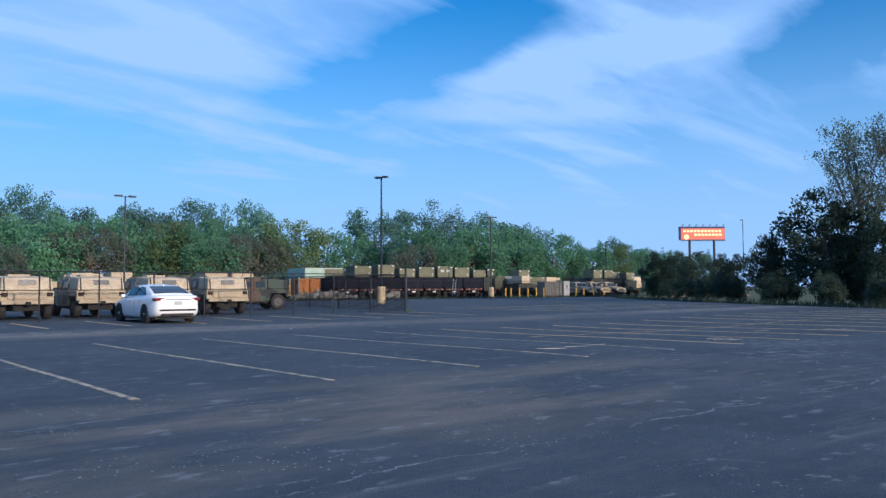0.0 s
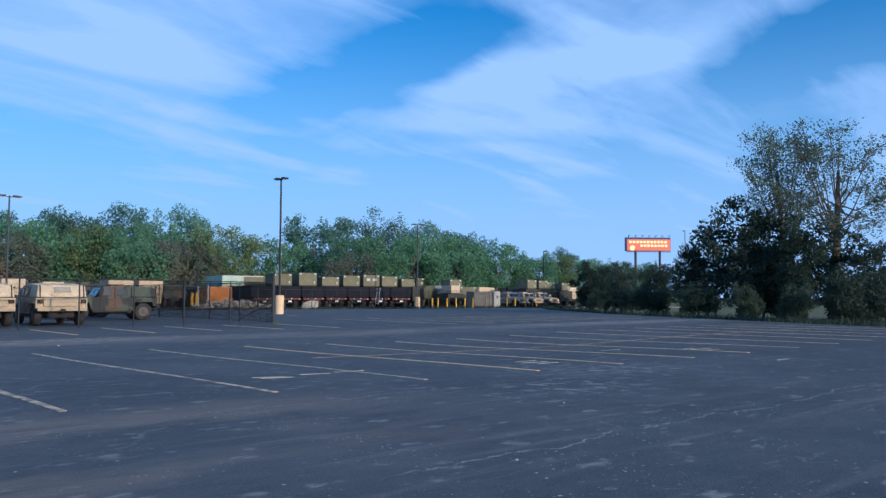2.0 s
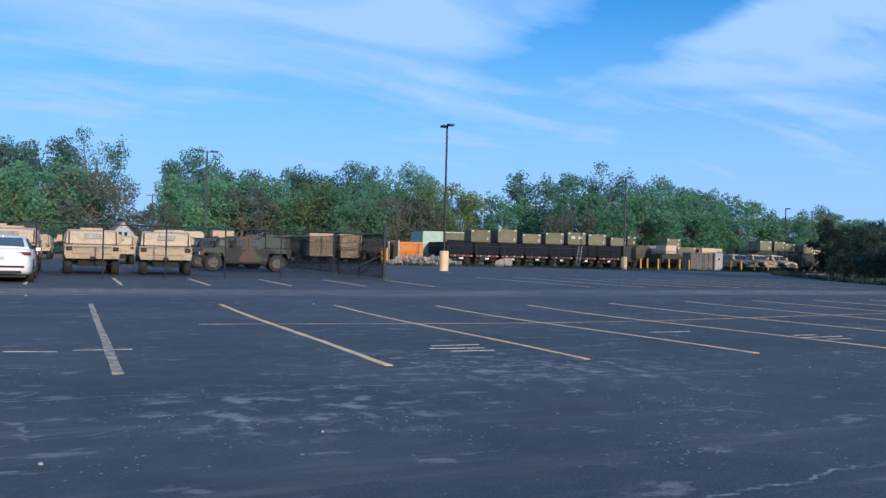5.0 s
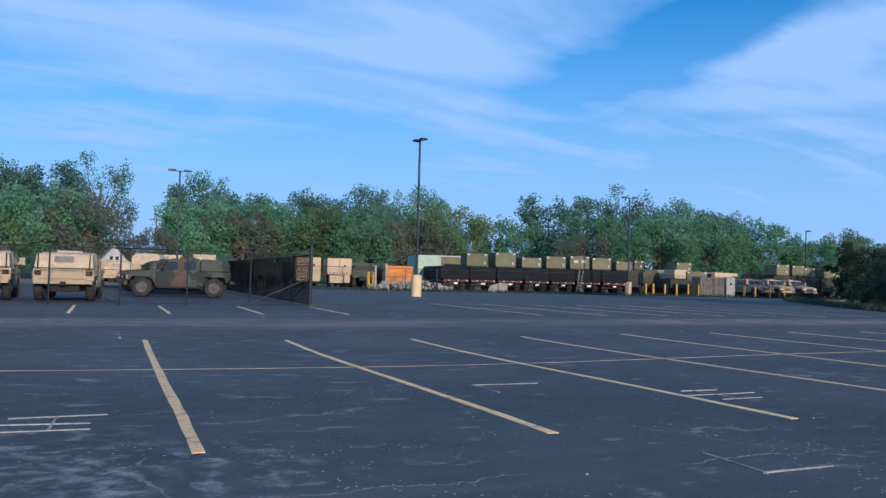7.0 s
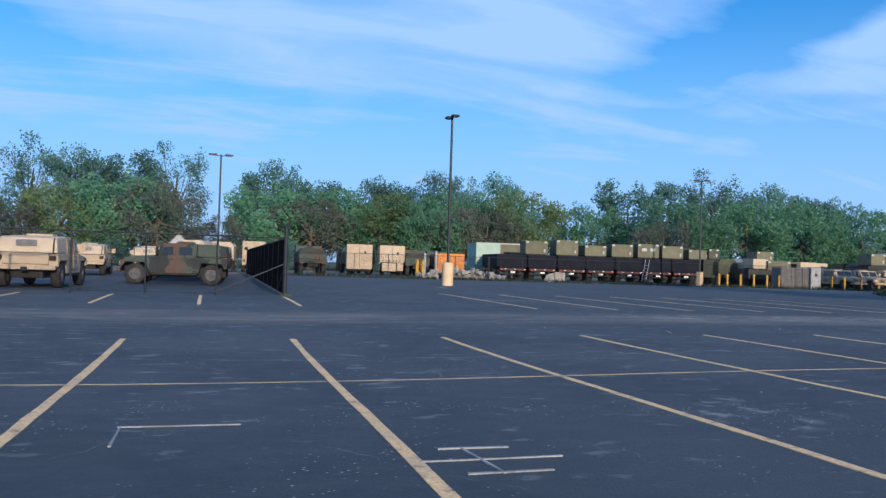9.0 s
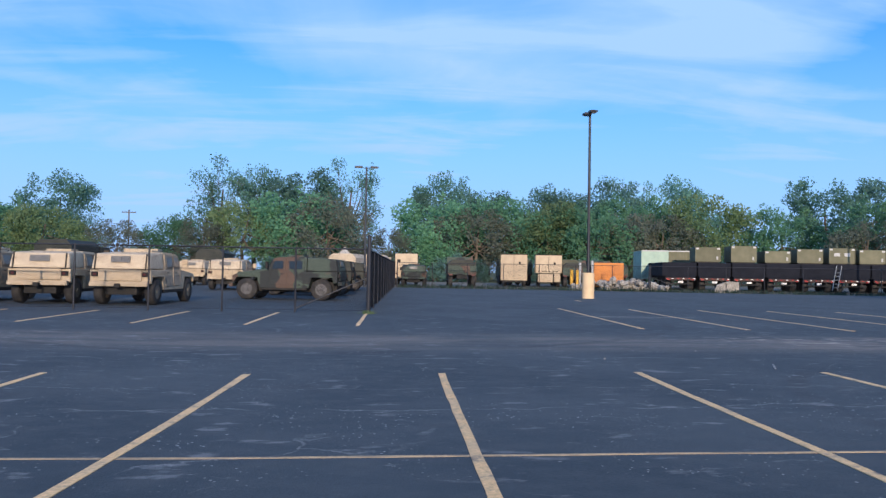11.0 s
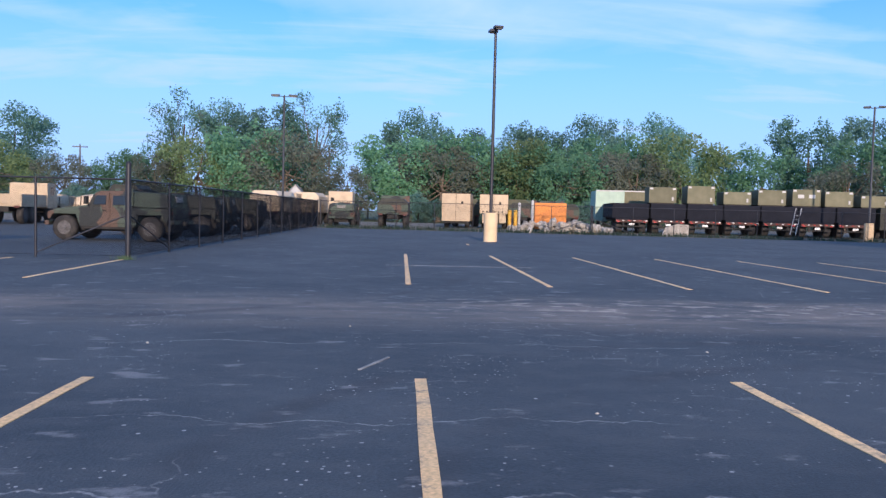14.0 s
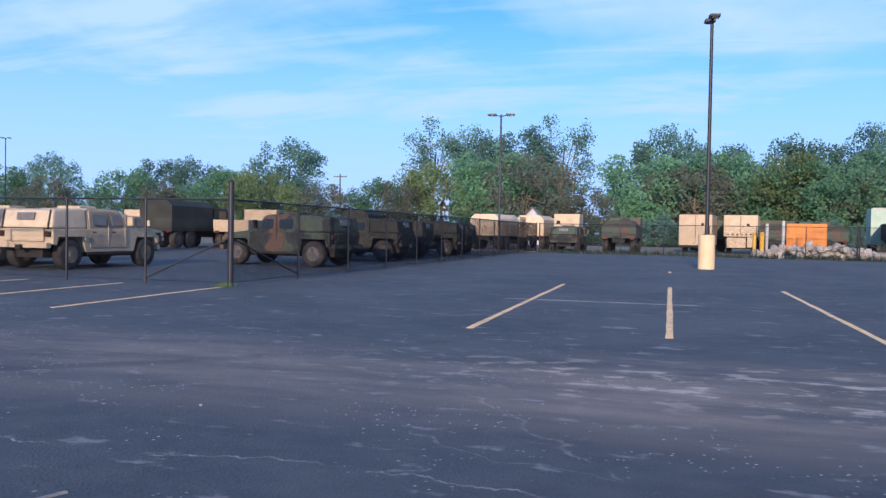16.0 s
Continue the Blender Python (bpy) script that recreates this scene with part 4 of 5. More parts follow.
def hummer(m, label, paint, cloth=None, rims=RIM_TAN, cargo="cover", group="parked utility trucks", door_mat=None, pane=None):
    """A wide four-wheel-drive utility truck, 4.6 m long, front towards +x."""
    ob = thing("utility_truck", label, "military truck", m, group)
    body = [(-2.35, 0.78), (-2.20, 0.74), (-2.12, 1.0), (-1.22, 1.0), (-1.08, 0.52), (1.05, 0.52), (1.20, 0.98), (2.08, 0.98), (2.22, 0.78), (2.30, 0.80), (2.30, 1.04), (2.12, 1.12), (0.80, 1.26), (-2.35, 1.24)]
    part("body", prism(body, -1.07, 1.07, 0.03), paint, ob)
    part("frame", box(-2.25, 2.2, -0.55, 0.55, 0.36, 0.80, 0.03), UNDER, ob)
    for s in (-1, 1):
        part("axle", tube((s * 1.65, -0.8, 0.47), (s * 1.65, 0.8, 0.47), 0.07), UNDER, ob)
    hood = part("hood", prism([(0.78, 1.20), (2.14, 1.06), (2.24, 1.12), (2.16, 1.18), (0.86, 1.34)], -0.72, 0.72, 0.03), paint, ob)
    part("vent", box(1.1, 1.55, -0.35, 0.35, 1.25, 1.28), UNDER, hood)
    grille = part("grille", box(2.27, 2.33, -0.62, 0.62, 0.72, 1.06, 0.01), paint, ob)
    for i in range(7):
        part("slot", box(2.325, 2.34, -0.42 + 0.13 * i - 0.035, -0.42 + 0.13 * i + 0.035, 0.78, 1.0), UNDER, grille)
    for s in (-1, 1):
        part("headlight", tube((2.28, s * 0.80, 0.93), (2.35, s * 0.80, 0.93), 0.09, None, 14), WHITE_LENS, ob)
    part("front_bumper", box(2.30, 2.46, -0.98, 0.98, 0.55, 0.72, 0.02), paint, ob)
    cab = part("cab", tapered(prism([(0.80, 1.24), (0.50, 1.80), (0.30, 1.87), (-0.90, 1.89), (-0.98, 1.84), (-0.98, 1.24)], -1.04, 1.04, 0.03), 1.25, 1.9, 0.10), paint, ob)
    for s in (-1, 1):
        part("windshield", prism([(0.795, 1.33), (0.545, 1.76), (0.575, 1.77), (0.825, 1.34)], *sorted((s * 0.06, s * 0.86))), GLASS, cab)
        for x0, x1, n in ((-0.06, 0.66, "front_door"), (-0.90, -0.12, "rear_door")):
            door = part(n, tapered(prism([(x0, 0.66), (x1, 0.66), (x1, 1.30), (x1 - (0.20 if x1 > 0 else 0), 1.80), (x0, 1.80)], *sorted((s * 1.03, s * 1.10)), 0.012), 1.25, 1.9, 0.10), door_mat or paint, ob)
            part("door_window", tapered(prism([(x0 + 0.1, 1.36), (x1 - 0.12, 1.36), (x1 - (0.24 if x1 > 0 else 0.1), 1.70), (x0 + 0.1, 1.70)], *sorted((s * 1.08, s * 1.108))), 1.25, 1.9, 0.10), pane or GLASS, door)
            part("handle", box(x0 + 0.08, x0 + 0.22, *sorted((s * 1.10, s * 1.125)), 1.12, 1.16), UNDER, door)
        part("mirror", box(0.66, 0.76, *sorted((s * 1.12, s * 1.34)), 1.36, 1.66, 0.015), UNDER if paint != TAN else TAN, ob)
        part("mirror_arm", tube((0.68, s * 1.02, 1.30), (0.72, s * 1.2, 1.40), 0.015, None, 6), UNDER, ob)
        for x in (-1.65, 1.65):
            wheel(ob, x, s * 0.91, 0.47, 0.32, rims)
        part("fender_lip", prism([(-2.16, 1.0), (-1.20, 1.0), (-1.12, 0.86), (-1.07, 0.86), (-1.15, 1.05), (-2.2, 1.05)], *sorted((s * 1.05, s * 1.13)), 0.008), paint, ob)
        part("taillight", box(-2.43, -2.35, *sorted((s * 0.78, s * 1.0)), 1.00, 1.16, 0.01), UNDER, ob)
        part("lens", box(-2.445, -2.43, *sorted((s * 0.82, s * 0.92)), 1.03, 1.12), DULL_LENS, ob)
        part("rock_rail", box(-1.0, 1.0, *sorted((s * 0.98, s * 1.06)), 0.44, 0.52, 0.01), UNDER, ob)
    part("roof_hatch", box(-0.72, -0.02, -0.46, 0.46, 1.87, 1.97, 0.03), paint, ob)
    part("gate_seam", box(-2.405, -2.34, -1.0, 1.0, 1.238, 1.256), UNDER, ob)
    gate = part("tailgate", box(-2.42, -2.36, -0.76, 0.76, 0.86, 1.24, 0.012), paint, ob)
    for z in (0.93, 1.05, 1.17):
        part("rib", box(-2.435, -2.418, -0.70, 0.70, z - 0.015, z + 0.015), paint, gate)
    part("rear_bumper", box(-2.55, -2.38, -1.02, 1.02, 0.66, 0.82, 0.02), paint, ob)
    part("tow_pintle", box(-2.66, -2.5, -0.10, 0.10, 0.62, 0.76, 0.02), UNDER, ob)
    if cargo == "cover":
        cover = part("cargo_cover", tapered(prism([(-1.0, 1.25), (-1.0, 1.86), (-1.6, 1.85), (-2.26, 1.80), (-2.37, 1.26)], -1.04, 1.04, 0.07), 1.25, 1.86, 0.07), cloth or paint, ob, "canvas cover over the load bed")
        part("rear_window", prism([(-2.385, 1.50), (-2.335, 1.72), (-2.30, 1.72), (-2.35, 1.50)], -0.34, 0.34, 0.008), DUSTY_GLASS, cover)
        for y in (-0.9, 0.9):
            part("strap", prism([(-2.405, 1.25), (-2.30, 1.80), (-2.28, 1.80), (-2.385, 1.25)], y - 0.025, y + 0.025), UNDER, cover)
    elif cargo == "slant":
        part("slant_back", tapered(prism([(-1.0, 1.25), (-1.0, 1.84), (-1.25, 1.84), (-2.30, 1.40), (-2.34, 1.25)], -1.02, 1.02, 0.04), 1.25, 1.86, 0.08), paint, ob)
    elif cargo == "shelter":
        shelter = part("shelter", box(-2.5, -0.5, -1.05, 1.05, 1.26, 2.95, 0.03), paint, ob, "boxy equipment shelter on the load bed")
        part("shelter_door", box(-2.52, -2.49, -0.45, 0.45, 1.35, 2.55, 0.008), paint, shelter)
        part("vent", box(-2.535, -2.515, 0.55, 0.85, 2.1, 2.4), UNDER, shelter)
    return ob


def facing(x, y, yaw):
    """A pose with the front, +x, turned to yaw degrees from the world's +x."""
    return pose(x, y, 0, 0, 0, yaw)


tan_one = hummer(facing(14.43, 38.55, 86), "tan military utility truck with a canvas cargo cover", TAN, TAN_CLOTH, door_mat=DOOR_CLOTH, pane=DUSTY_GLASS)
for x, y, yaw in ((11.35, 38.8, 91), (8.30, 38.9, 90), (5.25, 38.85, 89), (2.2, 38.9, 90), (-0.9, 38.8, 90), (-4.0, 38.9, 90)):
    copy_thing(tan_one, facing(x, y, yaw))
camo_one = hummer(facing(19.1, 43.95, 173.4), "woodland camouflage military utility truck with grey dusty wheels", CAMO, CAMO, RIM_GREY)
copy_thing(camo_one, facing(25.3, 79.0, 87))
shade_one = hummer(facing(19.2, 50.5, 178), "dark green military utility truck parked along the fence", DARK, DARK, RIM_DARK)
for x, y, yaw in ((18.8, 55.0, 182), (19.4, 59.5, 180), (18.9, 64.0, 179)):
    copy_thing(shade_one, facing(x, y, yaw))
shelter_one = hummer(facing(24.7, 85.6, 88), "tan military utility truck carrying an equipment shelter", TAN, TAN_CLOTH, RIM_TAN, "shelter")
for x, y, yaw in ((13.4, 59.4, 90), (16.4, 66.0, 92), (4.6, 53.0, 90), (0.5, 53.2, 90), (-5.5, 55.0, 95), (-11, 60, 90), (8.2, 72, 88), (5.0, 72.5, 90)):
    copy_thing(tan_one, facing(x, y, yaw))


def cargo_truck(m, label, paint, cover, length=6.6, high=3.0, rims=RIM_DARK, covered=True):
    """A tall six-wheeled cargo truck, front towards +x."""
    ob = thing("cargo_truck", label, "truck", m, "parked cargo trucks")
    half = length / 2
    part("chassis", box(-half, half - 0.3, -0.45, 0.45, 0.75, 1.05, 0.02), UNDER, ob)
    cab = part("cab", prism([(half - 2.0, 1.0), (half - 2.0, 2.65), (half - 0.5, 2.65), (half - 0.1, 1.9), (half, 1.7), (half, 0.9)], -1.2, 1.2, 0.05), paint, ob)
    part("windshield", prism([(half - 0.475, 2.55), (half - 0.105, 1.95), (half - 0.08, 1.97), (half - 0.45, 2.57)], -1.05, 1.05), GLASS, cab)
    for s in (-1, 1):
        part("side_window", box(half - 1.5, half - 0.65, *sorted((s * 1.195, s * 1.21)), 1.85, 2.45), GLASS, cab)
        part("headlight", tube((half - 0.02, s * 0.9, 1.2), (half + 0.04, s * 0.9, 1.2), 0.1, None, 12), WHITE_LENS, cab)
        part("bed_side", box(-half, half - 2.2, *sorted((s * 1.16, s * 1.22)), 1.25, 1.85, 0.01), paint, ob)
        for x in (-half + 0.8, -half + 2.1, half - 1.1):
            wheel(ob, x, s * 0.98, 0.58, 0.38, rims)
        part("taillight", box(-half - 0.05, -half, *sorted((s * 0.8, s * 1.1)), 1.0, 1.15), DULL_LENS, ob)
    part("bumper", box(half - 0.05, half + 0.1, -1.2, 1.2, 0.65, 0.9, 0.02), paint, ob)
    part("bed_floor", box(-half, half - 2.2, -1.2, 1.2, 1.08, 1.25, 0.01), paint, ob)
    part("tailgate", box(-half - 0.05, -half, -1.18, 1.18, 1.25, 1.85, 0.01), paint, ob)
    if covered:
        bm = bmesh.new()
        put_prism(bm, [(-1.2, 1.8), (-1.2, high - 0.35), (-0.85, high), (0.85, high), (1.2, high - 0.35), (1.2, 1.8)], -half + 0.02, half - 2.22, 0.05)
        for v in bm.verts:
            v.co.x, v.co.y = v.co.y, v.co.x
        bmesh.ops.recalc_face_normals(bm, faces=bm.faces[:])
        part("cover", bm, cover, ob, "canvas cover on hoops")
    return ob


dark_truck = cargo_truck(facing(2.1, 63.0, 88), "tall dark green cargo truck with a covered bed", DARK, DARK)
copy_thing(dark_truck, facing(7.0, 83.0, 92))
tan_truck = cargo_truck(facing(5.2, 66.0, 95), "tan military cargo truck with an open bed", TAN, TAN_CLOTH, covered=False, high=2.6)
for x, y, yaw in ((82.0, 74.5, 100), (85.5, 77.0, 95), (91.5, 75.5, 90), (79.0, 80.0, 95), (-8.0, 70.0, 90), (-14.0, 71.0, 85), (88.5, 86.0, 90)):
    copy_thing(tan_truck, facing(x, y, yaw))
tan_covered = cargo_truck(facing(19.6, 80.2, 80), "tan cargo truck with a curved canvas cover", TAN, TAN_CLOTH, high=2.75)
for x, y, yaw in ((74.5, 77.5, 92), (97.5, 76, 88)):
    copy_thing(tan_covered, facing(x, y, yaw))
fence_truck = cargo_truck(facing(29.4, 78.8, 88), "dark camouflage cargo truck parked behind the weedy fence", CAMO, DARK, high=2.35)
for x, y, yaw in ((41.2, 86.0, 80), (44.4, 87.0, 96)):
    copy_thing(fence_truck, facing(x, y, yaw))
cargo_truck(facing(21.8, 86.0, 86), "tan cargo truck with a canvas cover beside the fence", TAN, TAN_CLOTH, high=2.8)
green_truck = cargo_truck(facing(71.5, 79.0, 95), "olive green cargo truck with a covered bed", GREEN, GREEN, high=2.7)
for x, y, yaw in ((77.0, 86.0, 95), (88.0, 75.0, 90), (94.5, 79.0, 92), (-20, 72, 90), (36, 92, 95), (41, 90, 85)):
    copy_thing(green_truck, facing(x, y, yaw))


for x in (79.6, 82.2, 84.8):
    copy_thing(tan_one, facing(x, fence_y(x) + 3.2, -90 + (x * 7) % 5))

# ---- white saloon car ----
DARK_RED = material("dark_red_lamp_glass", (0.16, 0.010, 0.012), rough=0.12, spec=0.6)


def body_section(w, low, high):
    """One half of the car's outline across its body, from the sill to the middle of the top."""
    h = high - low
    return [(0, low), (w * 0.90, low), (w * 0.975, low + 0.12 * h), (w, low + 0.34 * h), (w * 0.995, low + 0.55 * h), (w * 0.985, low + 0.78 * h), (w * 0.95, high - 0.05), (w * 0.87, high - 0.008), (0, high + 0.015)]


def cabin_section(w, low, high):
    up = max(0.0, high - 1.0) / 0.48
    narrow = w - 0.235 * up
    return [(0, low), (w, low), (w * 0.985, low + 0.03), ((w + narrow) / 2, (low + high) / 2), (narrow, high - 0.05 * up), (narrow - 0.06, high - 0.012), (narrow * 0.5, high + 0.01), (0, high + 0.018)]


def loft(stations, section):
    """A closed skin over mirrored outlines at (x, half width, low, high) stations."""
    bm = bmesh.new()
    rings = []
    for x, w, low, high in stations:
        half = section(w, low, high)
        rings.append([bm.verts.new((x, y, z)) for y, z in half + [(-y, z) for y, z in half[-2:0:-1]]])
    for p, q in zip(rings, rings[1:]):
        for i in range(len(p)):
            bm.faces.new((p[i], p[(i + 1) % len(p)], q[(i + 1) % len(p)], q[i]))
    bm.faces.new(rings[0])
    bm.faces.new(rings[-1])
    bmesh.ops.recalc_face_normals(bm, faces=bm.faces[:])
    return bm


def saloon(m, label):
    """A modern four-door saloon, 4.85 m long, front towards +x."""
    ob = thing("saloon_car", label, "car", m)
    part("body", loft([(-2.44, 0.66, 0.44, 0.93), (-2.40, 0.78, 0.36, 1.01), (-2.25, 0.86, 0.28, 1.06), (-1.85, 0.915, 0.22, 1.08), (-1.0, 0.925, 0.20, 1.04), (0.0, 0.925, 0.20, 1.00), (0.9, 0.92, 0.20, 0.97), (1.5, 0.905, 0.20, 0.91), (1.95, 0.87, 0.21, 0.83), (2.25, 0.78, 0.23, 0.73), (2.40, 0.64, 0.28, 0.60), (2.44, 0.52, 0.34, 0.52)], body_section), WHITE_CAR, ob, smooth=True)
    cabin = part("cabin", loft([(-1.98, 0.84, 0.96, 1.075), (-1.75, 0.84, 0.96, 1.15), (-1.40, 0.845, 0.96, 1.28), (-1.05, 0.85, 0.96, 1.385), (-0.65, 0.855, 0.96, 1.45), (-0.2, 0.86, 0.96, 1.475), (0.15, 0.86, 0.96, 1.46), (0.45, 0.855, 0.96, 1.39), (0.75, 0.85, 0.96, 1.24), (1.12, 0.84, 0.94, 1.0)], cabin_section), WHITE_CAR, ob, smooth=True)
    part("rear_window", tapered(prism([(-1.80, 1.10), (-1.36, 1.275), (-1.02, 1.375), (-1.03, 1.42), (-1.38, 1.315), (-1.82, 1.155)], -0.72, 0.72, 0.01), 1.0, 1.48, 0.24), GLASS, cabin)
    part("windshield", tapered(prism([(0.50, 1.33), (0.98, 1.03), (1.03, 1.07), (0.54, 1.385)], -0.76, 0.76, 0.01), 1.0, 1.48, 0.20), GLASS, cabin)
    part("aerial", prism([(-0.95, 1.40), (-0.80, 1.43), (-0.92, 1.50)], -0.02, 0.02, 0.005), WHITE_CAR, cabin)
    for x in (-1.42, 1.40):
        for s in (-1, 1):
            part("wheel_arch", tube((x, s * 0.80, 0.36), (x, s * 0.931, 0.36), 0.385, None, 28), UNDER, ob)
    for s in (-1, 1):
        for outline, n in (([(-0.30, 1.06), (0.72, 1.04), (0.42, 1.33), (0.12, 1.40), (-0.30, 1.41)], "front_window"), ([(-1.28, 1.09), (-0.38, 1.06), (-0.38, 1.41), (-0.85, 1.37)], "rear_side_window")):
            part(n, tapered(prism(outline, *sorted((s * 0.82, s * 0.862))), 1.0, 1.48, 0.24), GLASS, cabin)
        part("tail_lamp", box(-2.435, -2.12, *sorted((s * 0.50, s * 0.88)), 0.86, 0.97, 0.035), DARK_RED, ob)
        part("head_lamp", box(2.05, 2.30, *sorted((s * 0.52, s * 0.80)), 0.60, 0.72, 0.03), WHITE_LENS, ob)
        part("wing_mirror", box(0.70, 0.86, *sorted((s * 0.90, s * 1.06)), 0.98, 1.10, 0.03), WHITE_CAR, ob)
        part("door_seam", box(-0.352, -0.338, *sorted((s * 0.918, s * 0.9265)), 0.35, 0.82), UNDER, ob)
        for x in (-1.42, 1.40):
            wheel(ob, x, s * 0.835, 0.33, 0.215, CHROME, 0.68)
        for x in (-0.95, 0.05):
            part("door_handle", box(x, x + 0.2, *sorted((s * 0.905, s * 0.93)), 0.83, 0.86, 0.005), CHROME, ob)
    part("rear_bumper_insert", box(-2.452, -2.30, -0.70, 0.70, 0.47, 0.54, 0.015), UNDER, ob, "black strip in the bumper")
    part("lower_valance", box(-2.42, -2.25, -0.62, 0.62, 0.30, 0.38, 0.02), UNDER, ob)
    part("number_plate", box(-2.452, -2.425, -0.15, 0.15, 0.70, 0.84, 0.004), WHITE_BOX, ob)
    part("chrome_strip", box(-2.455, -2.415, -0.50, 0.50, 0.895, 0.92, 0.004), CHROME, ob)
    part("underside", box(-2.1, 2.1, -0.75, 0.75, 0.16, 0.32, 0.02), UNDER, ob)
    return ob


saloon(facing(8.55, 30.7, 90), "white four-door saloon car parked in a bay by the fence")

# ---- stored trailers, shelters and containers behind the back fence ----
YAW = math.degrees(math.atan(-0.145))


def along(x, d, turn=0.0):
    """A pose on the line that runs d metres behind the back fence, turned with it."""
    return pose(x, fence_y(x) + d, 0, 0, 0, YAW + turn)


def flatbed(m, label):
    """A black military trailer seen end on: +y is away, origin under its near end."""
    ob = thing("flatbed_trailer", label, "trailer", m, "row of stored trailers")
    part("deck", box(-1.22, 1.22, 0.0, 7.5, 1.05, 1.22, 0.02), BLACK_TARP, ob)
    part("load", box(-1.475, 1.475, 0.05, 7.4, 1.22, 2.42, 0.03), BLACK_TARP, ob, "black tarpaulin drawn tight over the load")
    part("rear_beam", box(-1.22, 1.22, -0.12, 0.0, 0.86, 1.08, 0.02), RED_RUST, ob)
    part("bumper_bar", box(-1.0, 1.0, -0.1, 0.0, 0.50, 0.60, 0.01), UNDER, ob)
    for x in (-0.6, 0.6):
        part("bumper_strut", box(x - 0.05, x + 0.05, -0.08, 0.02, 0.58, 0.88), UNDER, ob)
        part("frame_rail", box(x - 0.08, x + 0.08, 0.0, 7.3, 0.80, 1.05), UNDER, ob)
    for i in range(6):
        x = -1.1 + 0.44 * i
        part("reflector", box(x - 0.08, x + 0.08, -0.135, -0.118, 0.98, 1.04), WHITE_LENS if i % 2 else RED_LENS, ob)
    for s in (-1, 1):
        part("tail_lamp", box(s * 1.0 - 0.1, s * 1.0 + 0.1, -0.14, -0.11, 0.88, 0.96), RED_LENS, ob)
        for y in (0.9, 2.2):
            bm = bmesh.new()
            put_tube(bm, (s * 0.62, y, 0.5), (s * 1.15, y, 0.5), 0.5, None, 20)
            bmesh.ops.bevel(bm, geom=[e for e in bm.edges if abs(e.verts[0].co.x - e.verts[1].co.x) < 0.01], offset=0.05, segments=1, affect="EDGES")
            part("tyre", bm, RUBBER, ob)
    part("plate", box(-0.2, 0.2, -0.12, -0.09, 0.64, 0.80), WHITE_LENS, ob)
    return ob


def shelter_box(m, label, mat, w=2.05, d=2.6, h=1.3, z=2.3, doors=False):
    ob = thing("equipment_shelter", label, "shelter", m, "equipment shelters on trailers")
    part("shell", box(-w / 2, w / 2, 0, d, z, z + h, 0.03), mat, ob)
    part("skid", box(-w / 2 + 0.1, w / 2 - 0.1, 0.05, d - 0.05, z - 0.09, z), UNDER, ob)
    for s in (-1, 1):
        part("corner_plate", box(s * (w / 2 - 0.16) - 0.13, s * (w / 2 - 0.16) + 0.13, -0.012, 0.0, z + h - 0.2, z + h - 0.04, 0.003), WHITE_BOX, ob, "pale metal corner plate")
        part("edge_rail", box(s * w / 2 - 0.03, s * w / 2 + 0.03, -0.02, 0.02, z, z + h, 0.005), mat, ob)
    if doors:
        for s in (-1, 1):
            door = part("door", box(s * 0.45 - 0.4, s * 0.45 + 0.4, -0.02, 0.0, z + 0.1, z + h - 0.25, 0.005), mat, ob)
            part("louvre", box(s * 0.45 - 0.25, s * 0.45 + 0.25, -0.032, -0.018, z + 0.65, z + 0.95), WHITE_BOX, door)
    else:
        part("handle", box(w / 2 - 0.35, w / 2 - 0.2, -0.03, 0.0, z + 0.2, z + 0.5, 0.005), WHITE_BOX, ob)
    return ob


RED_RUST = material("dark_red_painted_beam", (0.085, 0.035, 0.028), (0.05, 0.03, 0.027), scale=3, rough=0.7)
first = flatbed(along(49.2, 8.2) @ Matrix.Diagonal((1.08, 1.08, 1.03, 1)), "black flatbed trailer with a tarpaulin-covered load")
for i in range(1, 7):
    copy_thing(first, along(49.2 + 2.96 * i, 8.2))
for x, z, h, dd in ((52.1, 2.60, 1.32, False), (55.25, 2.60, 1.48, False), (58.2, 2.60, 1.05, False), (61.0, 2.60, 1.26, False), (63.75, 2.60, 1.38, True), (66.35, 2.60, 1.25, False), (69.2, 2.60, 0.95, False)):
    shelter_box(along(x, 9.6), "olive drab equipment shelter box standing on a trailer load", OLIVE_BOX, w=2.2, z=z, h=h, doors=dd)


def container(m, label, mat, w, d, z0, z1, ribs=True, name="shipping_container", trim=None):
    ob = thing(name, label, "container", m)
    part("shell", box(-w / 2, w / 2, 0, d, z0, z1, 0.03), mat, ob)
    for s in (-1, 1):
        part("corner_post", box(s * w / 2 - 0.07, s * w / 2 + 0.07, -0.03, 0.1, z0, z1, 0.01), mat, ob)
    part("top_rail", box(-w / 2, w / 2, -0.03, 0.06, z1 - 0.1, z1 + 0.02, 0.01), trim or mat, ob)
    part("sill", box(-w / 2, w / 2, -0.03, 0.06, z0 - 0.02, z0 + 0.12, 0.01), mat, ob)
    if ribs:
        n = int(w / 0.28)
        for i in range(1, n):
            x = -w / 2 + w * i / n
            part("rib", box(x - 0.05, x + 0.05, -0.025, 0.0, z0 + 0.12, z1 - 0.1, 0.008), mat, ob)
    for y in (0.3, d - 0.3):
        for s in (-1, 1):
            part("block", box(s * w / 2 * 0.8 - 0.15, s * w / 2 * 0.8 + 0.15, y - 0.2, y + 0.2, -0.05, z0), UNDER, ob)
    return ob


